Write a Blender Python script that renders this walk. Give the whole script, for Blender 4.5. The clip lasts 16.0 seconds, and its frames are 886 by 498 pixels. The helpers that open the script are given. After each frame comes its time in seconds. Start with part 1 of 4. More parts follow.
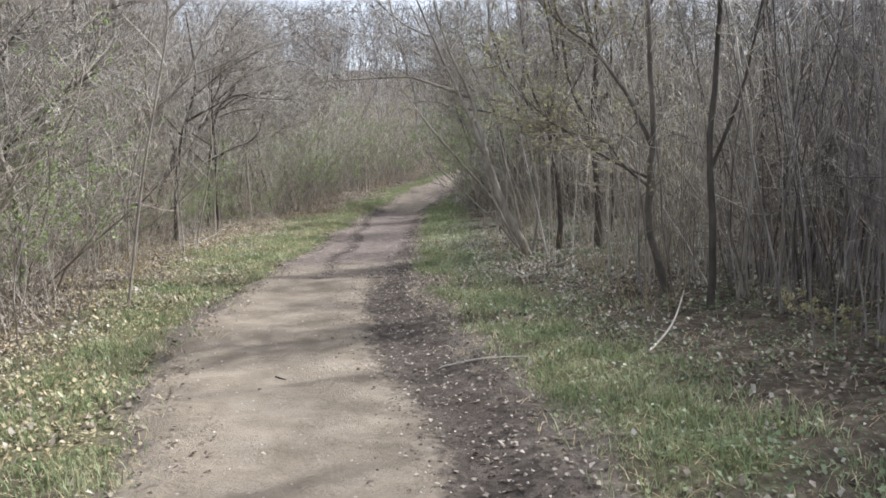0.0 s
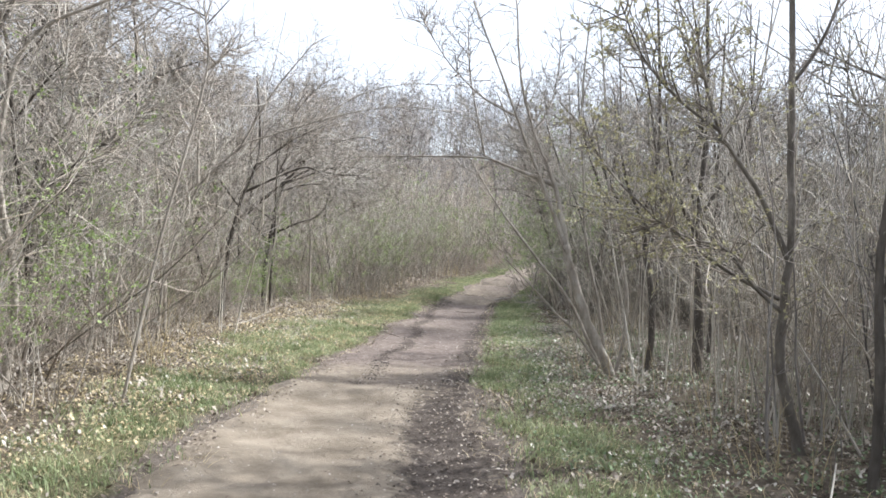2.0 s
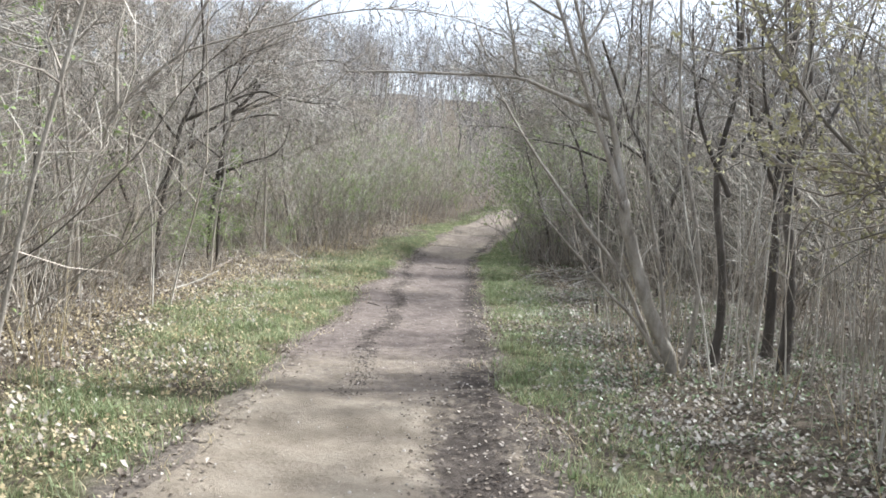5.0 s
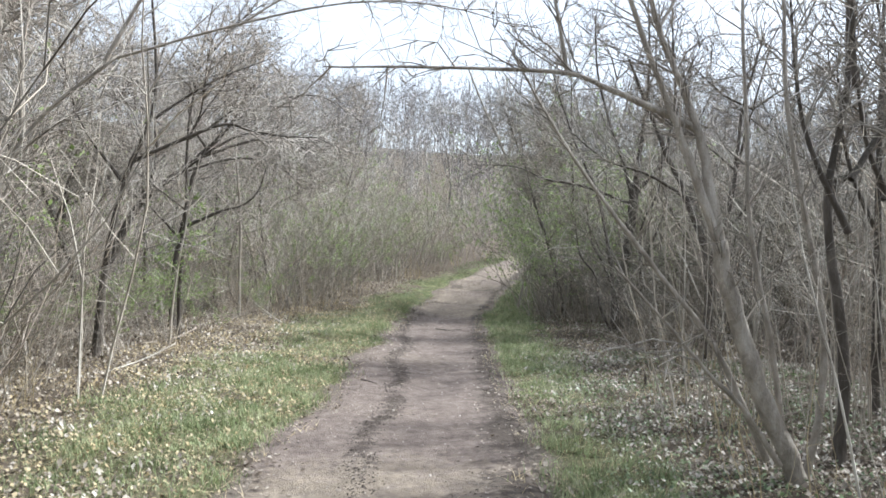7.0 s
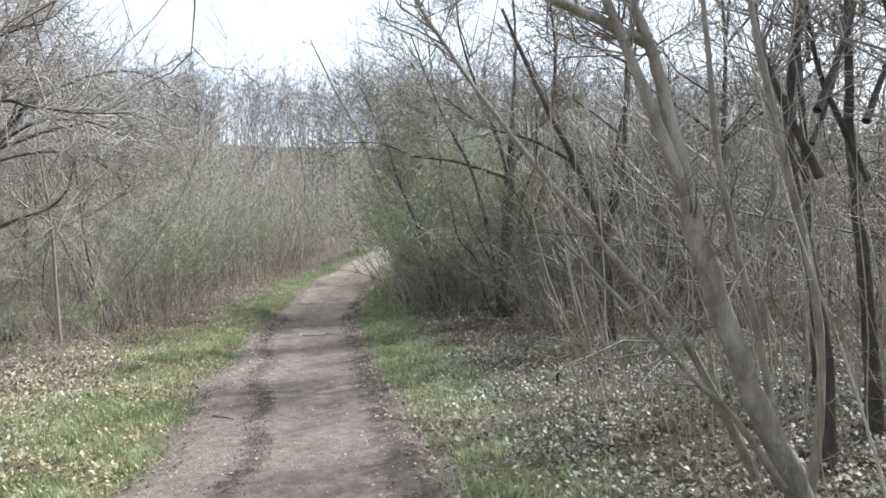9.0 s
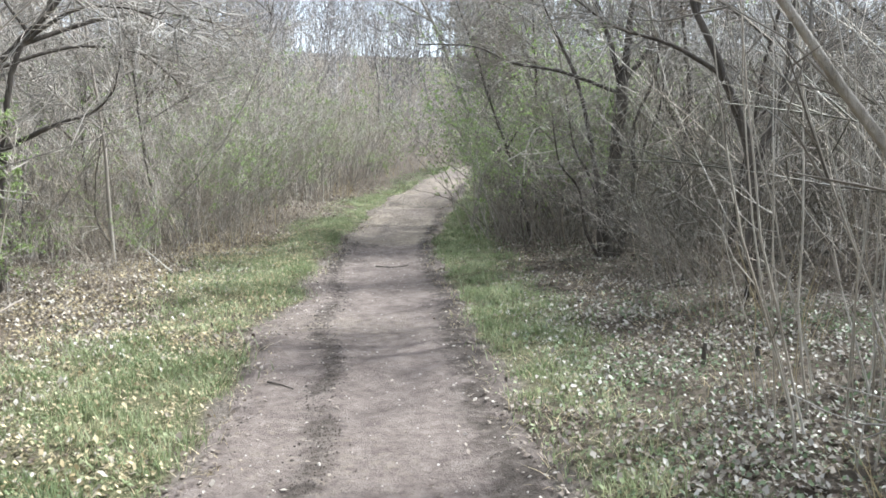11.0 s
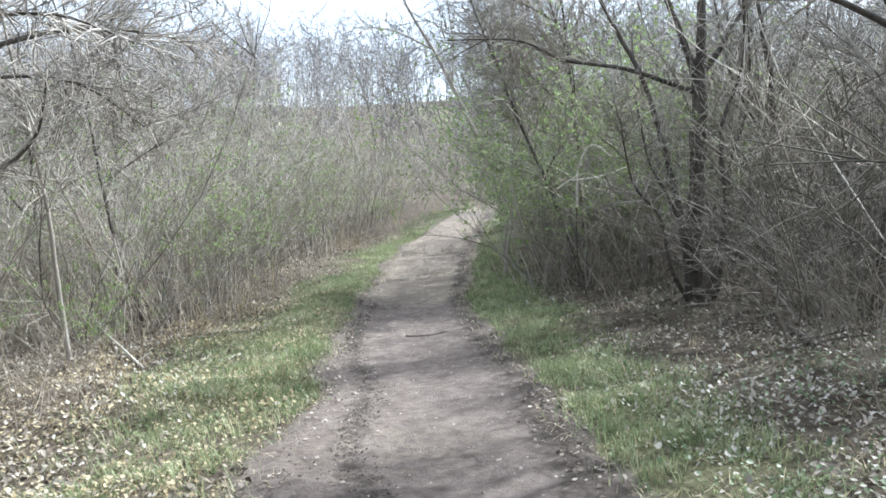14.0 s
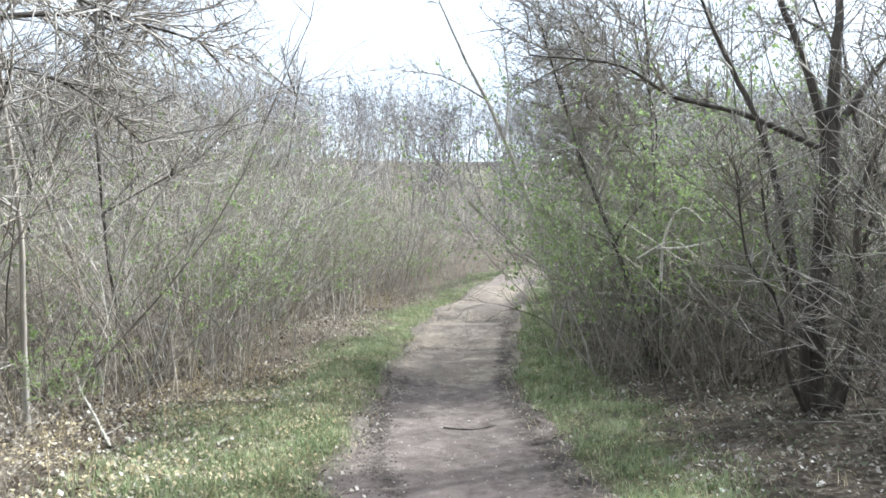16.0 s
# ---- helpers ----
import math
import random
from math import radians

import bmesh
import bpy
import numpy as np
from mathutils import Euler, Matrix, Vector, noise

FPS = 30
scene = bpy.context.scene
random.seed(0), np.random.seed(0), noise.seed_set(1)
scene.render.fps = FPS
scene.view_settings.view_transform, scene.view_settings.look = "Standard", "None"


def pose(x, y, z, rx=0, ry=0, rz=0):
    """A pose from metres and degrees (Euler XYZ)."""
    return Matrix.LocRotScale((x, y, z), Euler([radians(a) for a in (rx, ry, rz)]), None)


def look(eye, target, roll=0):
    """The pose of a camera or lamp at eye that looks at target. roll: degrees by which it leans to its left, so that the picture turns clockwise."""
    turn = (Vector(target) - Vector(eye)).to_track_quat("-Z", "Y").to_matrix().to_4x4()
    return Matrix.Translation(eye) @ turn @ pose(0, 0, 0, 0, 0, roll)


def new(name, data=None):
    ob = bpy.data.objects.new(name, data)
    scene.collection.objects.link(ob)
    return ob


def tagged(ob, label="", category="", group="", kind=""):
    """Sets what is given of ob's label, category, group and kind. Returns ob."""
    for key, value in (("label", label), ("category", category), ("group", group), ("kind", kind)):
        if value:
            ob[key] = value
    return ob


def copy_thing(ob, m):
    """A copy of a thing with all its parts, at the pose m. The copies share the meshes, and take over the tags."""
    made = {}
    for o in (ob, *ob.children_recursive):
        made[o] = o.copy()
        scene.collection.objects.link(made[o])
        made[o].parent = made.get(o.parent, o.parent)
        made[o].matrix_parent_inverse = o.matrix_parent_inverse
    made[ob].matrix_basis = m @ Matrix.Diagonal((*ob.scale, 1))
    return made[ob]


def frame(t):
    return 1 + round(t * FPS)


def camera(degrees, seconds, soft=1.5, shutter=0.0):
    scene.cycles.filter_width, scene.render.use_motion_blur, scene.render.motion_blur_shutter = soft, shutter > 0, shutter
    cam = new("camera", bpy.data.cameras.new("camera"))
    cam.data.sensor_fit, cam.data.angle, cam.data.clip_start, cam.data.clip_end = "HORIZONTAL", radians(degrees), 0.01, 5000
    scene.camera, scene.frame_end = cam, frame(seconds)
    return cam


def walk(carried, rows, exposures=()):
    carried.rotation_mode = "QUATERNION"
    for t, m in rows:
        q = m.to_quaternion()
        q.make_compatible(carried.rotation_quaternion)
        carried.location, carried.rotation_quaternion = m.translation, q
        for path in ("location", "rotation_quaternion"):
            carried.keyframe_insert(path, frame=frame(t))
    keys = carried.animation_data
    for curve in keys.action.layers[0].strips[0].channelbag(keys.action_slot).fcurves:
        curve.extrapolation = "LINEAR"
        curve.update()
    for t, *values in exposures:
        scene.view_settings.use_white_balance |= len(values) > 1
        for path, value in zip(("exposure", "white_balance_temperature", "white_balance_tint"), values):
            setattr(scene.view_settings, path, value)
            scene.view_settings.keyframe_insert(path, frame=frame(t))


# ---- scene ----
# A woodland footpath in early spring: worn earth track, grass verges, bare thickets on both sides.
cam = camera(59.9, 16.0, soft=1.7)
PATH = [
    (0, (-0.028, 1.162, 1.562), (0.503, 5.099, 1.093), -1.89),
    (0.5, (0.1, 1.523, 1.571), (1.378, 5.286, 1.122), -0.06),
    (1, (0.16, 1.941, 1.635), (1.032, 5.826, 1.253), 0.83),
    (1.5, (0.208, 2.393, 1.587), (0.734, 6.346, 1.27), 0.59),
    (2, (0.23, 2.8, 1.618), (0.384, 6.797, 1.599), 2.47),
    (2.5, (0.328, 3.095, 1.654), (0.028, 7.083, 1.721), -0.35),
    (3, (0.199, 3.425, 1.647), (0.183, 7.424, 1.702), 1.7),
    (5.5, (-0.272, 6.0, 1.702), (0.266, 9.948, 1.347), 2.06),
    (6, (-0.268, 6.515, 1.671), (0.299, 10.473, 1.568), -3.19),
    (6.5, (-0.326, 7.099, 1.629), (0.331, 11.043, 1.51), 3.06),
    (7, (-0.283, 7.564, 1.602), (0.188, 11.536, 1.573), 2.21),
    (7.5, (-0.385, 7.991, 1.624), (0.386, 11.916, 1.574), 1.21),
    (8, (-0.268, 8.308, 1.624), (0.175, 12.282, 1.712), 0.87),
    (8.5, (-0.224, 8.703, 1.594), (0.179, 12.677, 1.814), -1.54),
    (9, (-0.11, 9.211, 1.545), (1.068, 13.033, 1.473), -2.33),
    (9.5, (-0.038, 9.554, 1.534), (0.875, 13.44, 1.274), -2.92),
    (12, (0.096, 11.957, 1.7), (0.77, 15.862, 1.16), 2.53),
    (12.5, (0.191, 12.407, 1.631), (0.098, 16.373, 1.12), 2.34),
    (13, (0.128, 12.695, 1.614), (0.417, 16.671, 1.293), 0.16),
    (13.5, (0.07, 12.981, 1.576), (0.688, 16.926, 1.35), 0.84),
    (14, (0.024, 13.441, 1.526), (0.859, 17.344, 1.256), -4.79),
    (14.5, (0.101, 13.858, 1.511), (0.966, 17.752, 1.215), -4.88),
    (15, (0.119, 14.29, 1.515), (1.021, 18.156, 1.027), 0.14),
    (15.5, (0.106, 14.714, 1.537), (1.155, 18.562, 1.247), -0.46),
    (16, (0.137, 15.166, 1.513), (0.834, 19.105, 1.565), -0.56),
]
EXPOSURES = [(0, 0.78, 6050, 11), (0.5, 0.98, 6150, 10), (1.0, 1.32, 6100, 11), (1.5, 1.18, 6100, 11), (2.0, 1.16, 6100, 10), (2.5, 1.03, 6150, 10), (5.5, 1.22, 5950, 8), (6, 1.17, 5950, 8), (9, 1.09, 5900, 7), (9.5, 1.16, 5900, 7), (12.5, 1.42, 5700, 5), (14.5, 1.35, 5650, 5), (15.5, 1.44, 5700, 5), (16, 1.42, 5750, 5)]
walk(cam, [(t, look(eye, target, roll)) for t, eye, target, roll in PATH], EXPOSURES)

# ---- light ----
SUN_TO = Vector((0.76, 0.24, 0.82)).normalized()
world = bpy.data.worlds.new("world")
scene.world = world
world.use_nodes = True
wn = world.node_tree
sky = wn.nodes.new("ShaderNodeTexSky")
sky.sky_type = "NISHITA"
sky.sun_disc = False
sky.sun_elevation = math.asin(SUN_TO.z)
sky.sun_rotation = math.atan2(SUN_TO.x, SUN_TO.y)
sky.air_density, sky.dust_density, sky.ozone_density = 1.0, 3.0, 1.0
haze = wn.nodes.new("ShaderNodeMix")  # thin bright cloud over the whole sky
haze.data_type = "RGBA"
haze.inputs["Factor"].default_value = 0.62
haze.inputs[7].default_value = (5.3, 5.35, 5.45, 1)
wn.links.new(sky.outputs[0], haze.inputs[6])
wn.links.new(haze.outputs[2], wn.nodes["Background"].inputs[0])
wn.nodes["Background"].inputs[1].default_value = 0.13
sun = new("sun", bpy.data.lights.new("sun", "SUN"))
sun.data.energy, sun.data.angle, sun.data.color = 4.2, radians(1.5), (1.0, 0.975, 0.93)
sun.matrix_world = look(SUN_TO * 60, (0, 0, 0))


# ---- materials ----
def material(name, colours, scale=6.0, rough=0.9, bump=0.3, bump_scale=40.0, per_island=0.0, per_object=0.0,
             translucent=0.0, spec=0.3, stretch=(1, 1, 1), tint=None):
    """A mottled surface: three colours mixed by two scales of noise, with relief."""
    m = bpy.data.materials.new(name)
    m.use_nodes = True
    nt = m.node_tree
    n, l = nt.nodes, nt.links
    b = n["Principled BSDF"]
    b.inputs["Roughness"].default_value = rough
    b.inputs["Specular IOR Level"].default_value = spec
    co = n.new("ShaderNodeTexCoord")
    mp = n.new("ShaderNodeMapping")
    mp.inputs["Scale"].default_value = stretch
    l.new(co.outputs["Object"], mp.inputs[0])
    n1 = n.new("ShaderNodeTexNoise")
    n1.inputs["Scale"].default_value, n1.inputs["Detail"].default_value = scale, 8
    n1.inputs["Roughness"].default_value = 0.65
    l.new(mp.outputs[0], n1.inputs["Vector"])
    ramp = n.new("ShaderNodeValToRGB")
    e = ramp.color_ramp.elements
    e[0].position, e[0].color = 0.32, (*colours[0], 1)
    e[1].position, e[1].color = 0.68, (*colours[-1], 1)
    for c in colours[1:-1]:
        x = e.new(0.5)
        x.color = (*c, 1)
    l.new(n1.outputs["Fac"], ramp.inputs[0])
    out = ramp.outputs[0]
    vary = None
    if per_island:
        vary = (n.new("ShaderNodeNewGeometry").outputs["Random Per Island"], per_island)
    elif per_object:
        vary = (n.new("ShaderNodeObjectInfo").outputs["Random"], per_object)
    if vary:
        mr = n.new("ShaderNodeMapRange")
        mr.inputs["To Min"].default_value, mr.inputs["To Max"].default_value = 1 - vary[1], 1 + vary[1]
        l.new(vary[0], mr.inputs["Value"])
        hs = n.new("ShaderNodeHueSaturation")
        l.new(mr.outputs[0], hs.inputs["Value"])
        l.new(out, hs.inputs["Color"])
        out = hs.outputs[0]
    if tint:  # some stems and whole patches of a thicket grow in another tone
        wide = n.new("ShaderNodeTexNoise")
        wide.noise_dimensions = "4D"
        wide.inputs["Scale"].default_value, wide.inputs["Detail"].default_value = 0.55, 3
        far = n.new("ShaderNodeMath")
        far.operation, far.inputs[1].default_value = "MULTIPLY", 40.0
        l.new(n.new("ShaderNodeObjectInfo").outputs["Random"], far.inputs[0])
        l.new(far.outputs[0], wide.inputs["W"])
        l.new(co.outputs["Object"], wide.inputs["Vector"])
        share = n.new("ShaderNodeMapRange")
        share.inputs["From Min"].default_value, share.inputs["From Max"].default_value = 0.38, 0.62
        l.new(wide.outputs["Fac"], share.inputs["Value"])
        mul = n.new("ShaderNodeMix")
        mul.data_type, mul.blend_type = "RGBA", "MULTIPLY"
        mul.inputs[7].default_value = (*tint, 1)
        l.new(share.outputs[0], mul.inputs["Factor"])
        l.new(out, mul.inputs[6])
        out = mul.outputs[2]
    l.new(out, b.inputs["Base Color"])
    if bump:
        n2 = n.new("ShaderNodeTexNoise")
        n2.inputs["Scale"].default_value, n2.inputs["Detail"].default_value = bump_scale, 6
        l.new(mp.outputs[0], n2.inputs["Vector"])
        bp = n.new("ShaderNodeBump")
        bp.inputs["Strength"].default_value, bp.inputs["Distance"].default_value = bump, 0.02
        l.new(n2.outputs["Fac"], bp.inputs["Height"])
        l.new(bp.outputs[0], b.inputs["Normal"])
    if translucent:
        tr = n.new("ShaderNodeBsdfTranslucent")
        l.new(out, tr.inputs["Color"])
        mx = n.new("ShaderNodeMixShader")
        mx.inputs[0].default_value = translucent
        l.new(b.outputs[0], mx.inputs[1])
        l.new(tr.outputs[0], mx.inputs[2])
        l.new(mx.outputs[0], n["Material Output"].inputs["Surface"])
    return m


def blended(name, first, second, third, attributes, scale_a, scale_b, bump=0.6, rough=0.95, edge_scale=7.0):
    """Ground: a first mottled surface, overlaid by a second and a third where their attributes say so, with ragged borders."""
    m = bpy.data.materials.new(name)
    m.use_nodes = True
    nt = m.node_tree
    n, l = nt.nodes, nt.links
    b = n["Principled BSDF"]
    b.inputs["Roughness"].default_value, b.inputs["Specular IOR Level"].default_value = rough, 0.15
    co = n.new("ShaderNodeTexCoord")

    def mottled(colours, scale):
        t = n.new("ShaderNodeTexNoise")
        t.inputs["Scale"].default_value, t.inputs["Detail"].default_value, t.inputs["Roughness"].default_value = scale, 10, 0.7
        l.new(co.outputs["Object"], t.inputs["Vector"])
        r = n.new("ShaderNodeValToRGB")
        e = r.color_ramp.elements
        e[0].position, e[0].color = 0.33, (*colours[0], 1)
        e[1].position, e[1].color = 0.67, (*colours[2], 1)
        mid = e.new(0.5)
        mid.color = (*colours[1], 1)
        l.new(t.outputs["Fac"], r.inputs[0])
        return r.outputs[0]

    out = mottled(first, scale_a)
    edge = n.new("ShaderNodeTexNoise")
    edge.inputs["Scale"].default_value, edge.inputs["Detail"].default_value = edge_scale, 8
    l.new(co.outputs["Object"], edge.inputs["Vector"])
    for colours, key in ((second, attributes[0]), (third, attributes[1])):
        at = n.new("ShaderNodeAttribute")
        at.attribute_name = key
        add = n.new("ShaderNodeMath")
        add.operation = "ADD"
        l.new(at.outputs["Fac"], add.inputs[0])
        l.new(edge.outputs["Fac"], add.inputs[1])
        mr = n.new("ShaderNodeMapRange")
        mr.inputs["From Min"].default_value, mr.inputs["From Max"].default_value = 0.8, 1.2
        l.new(add.outputs[0], mr.inputs["Value"])
        mx = n.new("ShaderNodeMix")
        mx.data_type = "RGBA"
        l.new(mr.outputs[0], mx.inputs["Factor"])
        l.new(out, mx.inputs[6])
        l.new(mottled(colours, scale_b), mx.inputs[7])
        out = mx.outputs[2]
    l.new(out, b.inputs["Base Color"])
    n2 = n.new("ShaderNodeTexNoise")
    n2.inputs["Scale"].default_value, n2.inputs["Detail"].default_value, n2.inputs["Roughness"].default_value = 28, 10, 0.7
    l.new(co.outputs["Object"], n2.inputs["Vector"])
    bp = n.new("ShaderNodeBump")
    bp.inputs["Strength"].default_value, bp.inputs["Distance"].default_value = bump, 0.04
    l.new(n2.outputs["Fac"], bp.inputs["Height"])
    l.new(bp.outputs[0], b.inputs["Normal"])
    return m


M_GROUND = blended("woodland_soil", ((0.05, 0.04, 0.03), (0.105, 0.085, 0.064), (0.20, 0.168, 0.13)),
                   ((0.06, 0.058, 0.032), (0.125, 0.122, 0.066), (0.23, 0.215, 0.13)),
                   ((0.095, 0.079, 0.065), (0.15, 0.127, 0.106), (0.215, 0.185, 0.155)), ("grassy", "worn"), 9, 24, bump=0.8, edge_scale=12.0)
M_PATH = blended("trodden_earth", ((0.175, 0.145, 0.11), (0.245, 0.206, 0.16), (0.32, 0.275, 0.218)),
                 ((0.115, 0.092, 0.08), (0.17, 0.139, 0.122), (0.232, 0.194, 0.171)),
                 ((0.048, 0.039, 0.032), (0.085, 0.07, 0.059), (0.145, 0.122, 0.104)), ("grey", "damp"), 2.2, 9, bump=0.65, edge_scale=15.0)
M_ASH = material("grey_smooth_bark", ((0.20, 0.175, 0.145), (0.33, 0.295, 0.25), (0.48, 0.44, 0.385)), 9, 0.85, 0.9, 55, stretch=(1, 1, 0.45))
M_DARK = material("dark_bark", ((0.048, 0.041, 0.034), (0.088, 0.076, 0.064), (0.15, 0.131, 0.112)), 9, 0.9, 0.7, 45, stretch=(1, 1, 0.3))
M_STEM = material("grey_brown_stems", ((0.27, 0.248, 0.212), (0.44, 0.412, 0.362), (0.62, 0.592, 0.535)), 1.6, 0.7, 0.0, per_island=0.72, tint=(0.74, 0.68, 0.62))
M_TWIG = material("brown_twigs", ((0.25, 0.228, 0.2), (0.37, 0.342, 0.305), (0.50, 0.472, 0.43)), 1.8, 0.75, 0.0, per_island=0.5, tint=(0.76, 0.71, 0.66))
M_RED = material("reddish_twigs", ((0.24, 0.2, 0.172), (0.36, 0.308, 0.268), (0.49, 0.435, 0.385)), 2, 0.75, 0.0, per_island=0.5, tint=(0.78, 0.78, 0.68))
M_BRAMBLE = material("dark_tangled_stems", ((0.10, 0.087, 0.072), (0.185, 0.165, 0.142), (0.34, 0.312, 0.275)), 2.2, 0.7, 0.0, per_island=0.5, tint=(0.74, 0.76, 0.64))
# stems of the near right stand, their shade put into a darker colour
M_POLE_SHADED = material("dark_grey_stems", ((0.135, 0.123, 0.112), (0.245, 0.226, 0.207), (0.43, 0.405, 0.372)), 1.6, 0.7, 0.0, per_island=0.75, tint=(0.7, 0.67, 0.68))
M_MID = material("furrowed_brown_bark", ((0.085, 0.073, 0.06), (0.15, 0.132, 0.112), (0.25, 0.225, 0.195)), 9, 0.85, 0.8, 50, stretch=(1, 1, 0.35))
# far twigs: distance haze put into the bark as a mauve-grey tone
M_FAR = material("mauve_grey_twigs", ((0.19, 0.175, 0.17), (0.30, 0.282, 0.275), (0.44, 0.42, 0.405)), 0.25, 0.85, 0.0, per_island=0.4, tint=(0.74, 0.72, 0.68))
M_STRAW = material("dry_straw", ((0.34, 0.27, 0.15), (0.48, 0.40, 0.25), (0.62, 0.54, 0.38)), 3, 0.8, 0.0, per_island=0.3, translucent=0.25)
M_BLEACHED = material("bleached_wood", ((0.42, 0.38, 0.32), (0.58, 0.54, 0.47), (0.70, 0.67, 0.60)), 6, 0.75, 0.3, 40)
M_LEAF = material("young_leaves", ((0.19, 0.265, 0.095), (0.29, 0.38, 0.145), (0.40, 0.485, 0.215)), 2, 0.5, 0.0, per_island=0.35, translucent=0.5)
M_CATKIN = material("yellow_buds", ((0.32, 0.30, 0.16), (0.41, 0.385, 0.22), (0.50, 0.47, 0.30)), 2, 0.7, 0.0, per_island=0.3, translucent=0.3)
M_GRASS = material("spring_grass", ((0.15, 0.195, 0.092), (0.26, 0.305, 0.158), (0.46, 0.47, 0.30)), 2.6, 0.55, 0.0, per_island=0.4, translucent=0.4)


def flecked(name, colours, rough=0.6, spec=0.4, translucent=0.15):
    """Scattered leaves, each of one tone taken from a row of colours, faintly veined."""
    m = bpy.data.materials.new(name)
    m.use_nodes = True
    n, l = m.node_tree.nodes, m.node_tree.links
    b = n["Principled BSDF"]
    b.inputs["Roughness"].default_value, b.inputs["Specular IOR Level"].default_value = rough, spec
    ramp = n.new("ShaderNodeValToRGB")
    e = ramp.color_ramp.elements
    e[0].color, e[1].color = (*colours[0], 1), (*colours[-1], 1)
    for k, c in enumerate(colours[1:-1]):
        e.new((k + 1) / (len(colours) - 1)).color = (*c, 1)
    l.new(n.new("ShaderNodeNewGeometry").outputs["Random Per Island"], ramp.inputs[0])
    co, t = n.new("ShaderNodeTexCoord"), n.new("ShaderNodeTexNoise")
    t.inputs["Scale"].default_value, t.inputs["Detail"].default_value = 60, 4
    l.new(co.outputs["Object"], t.inputs["Vector"])
    mr = n.new("ShaderNodeMapRange")
    mr.inputs["To Min"].default_value, mr.inputs["To Max"].default_value = 0.7, 1.3
    l.new(t.outputs["Fac"], mr.inputs["Value"])
    hs = n.new("ShaderNodeHueSaturation")
    l.new(mr.outputs[0], hs.inputs["Value"])
    l.new(ramp.outputs[0], hs.inputs["Color"])
    l.new(hs.outputs[0], b.inputs["Base Color"])
    tr, mx = n.new("ShaderNodeBsdfTranslucent"), n.new("ShaderNodeMixShader")
    mx.inputs[0].default_value = translucent
    l.new(hs.outputs[0], tr.inputs["Color"])
    l.new(b.outputs[0], mx.inputs[1])
    l.new(tr.outputs[0], mx.inputs[2])
    l.new(mx.outputs[0], n["Material Output"].inputs["Surface"])
    return m


M_LITTER = flecked("dead_leaves", ((0.07, 0.052, 0.04), (0.13, 0.10, 0.075), (0.22, 0.175, 0.135), (0.34, 0.29, 0.235), (0.49, 0.44, 0.375)))
M_PALE = flecked("bleached_leaves", ((0.20, 0.17, 0.13), (0.33, 0.29, 0.235), (0.46, 0.42, 0.36), (0.64, 0.60, 0.53)), 0.5, 0.5)
M_HERB = material("ground_leaves", ((0.085, 0.13, 0.055), (0.15, 0.205, 0.095), (0.27, 0.32, 0.19)), 1.5, 0.42, 0.0, per_island=0.4, translucent=0.25, spec=0.5)
M_CRUMB = material("dark_earth", ((0.05, 0.041, 0.034), (0.095, 0.079, 0.067), (0.16, 0.136, 0.117)), 20, 0.95, 0.3, 60, per_island=0.4)
M_STONE = material("pebbles", ((0.2, 0.17, 0.14), (0.36, 0.32, 0.28), (0.55, 0.51, 0.46)), 12, 0.8, 0.3, 60, per_island=0.3)
M_PLASTER = material("white_plaster", ((0.72, 0.71, 0.68), (0.78, 0.77, 0.74), (0.84, 0.83, 0.80)), 1.5, 0.85, 0.1)
M_TILE = material("roof_tiles", ((0.14, 0.125, 0.115), (0.19, 0.17, 0.155), (0.25, 0.225, 0.205)), 4, 0.8, 0.4)
M_PANE = material("window_glass", ((0.03, 0.035, 0.04), (0.04, 0.045, 0.05), (0.05, 0.055, 0.06)), 1, 0.08, 0.0, spec=0.6)


# ---- plan ----
LEFT = ((-8, -1.0), (2, -1.0), (5, -1.0), (7, -1.35), (8.5, -1.45), (11, -1.1), (13.5, -0.75), (15.5, -0.4), (18.3, -0.05), (20.5, 0.35),
        (22, 0.65), (24.6, 1.1), (28, 1.9), (31.4, 2.8), (33.1, 3.5), (35, 4.6), (37.7, 6.4), (41, 9.5), (46, 15))
RIGHT = ((-8, 0.9), (2, 1.0), (6.3, 1.05), (7.2, 0.95), (10.5, 0.8), (14.1, 1.16), (15.7, 1.4), (18.5, 1.75), (20.8, 2.08), (22.3, 2.25),
         (24.4, 2.55), (28.2, 3.65), (32, 4.8), (35.8, 6.3), (37.7, 7.8), (41, 10.9), (46, 16.5))
THICKET_LEFT = ((-8, -3.1), (11, -3.1), (15, -3.0), (17, -2.6), (19.5, -2.0), (23, -1.6), (25, -0.7), (29.5, 0.5), (31, 1.1), (34, 2.6), (38, 5.2), (46, 13))
THICKET_RIGHT = ((-8, 3.4), (6.5, 3.45), (9, 3.3), (12, 2.9), (15.5, 2.95), (17, 3.9), (20, 4.2), (22, 3.9), (24, 3.8), (28, 4.6), (31, 5.2), (36, 7.4), (46, 18))
RISE = ((-60, -0.4), (0, 0), (12, 0), (24, -0.03), (28, 0.08), (33, 0.42), (36.5, 1.0), (42, 1.6), (60, 4), (100, 12.5), (200, 24), (3000, 60))


def along(table, y):
    return np.interp(y, [r[0] for r in table], [r[1] for r in table])


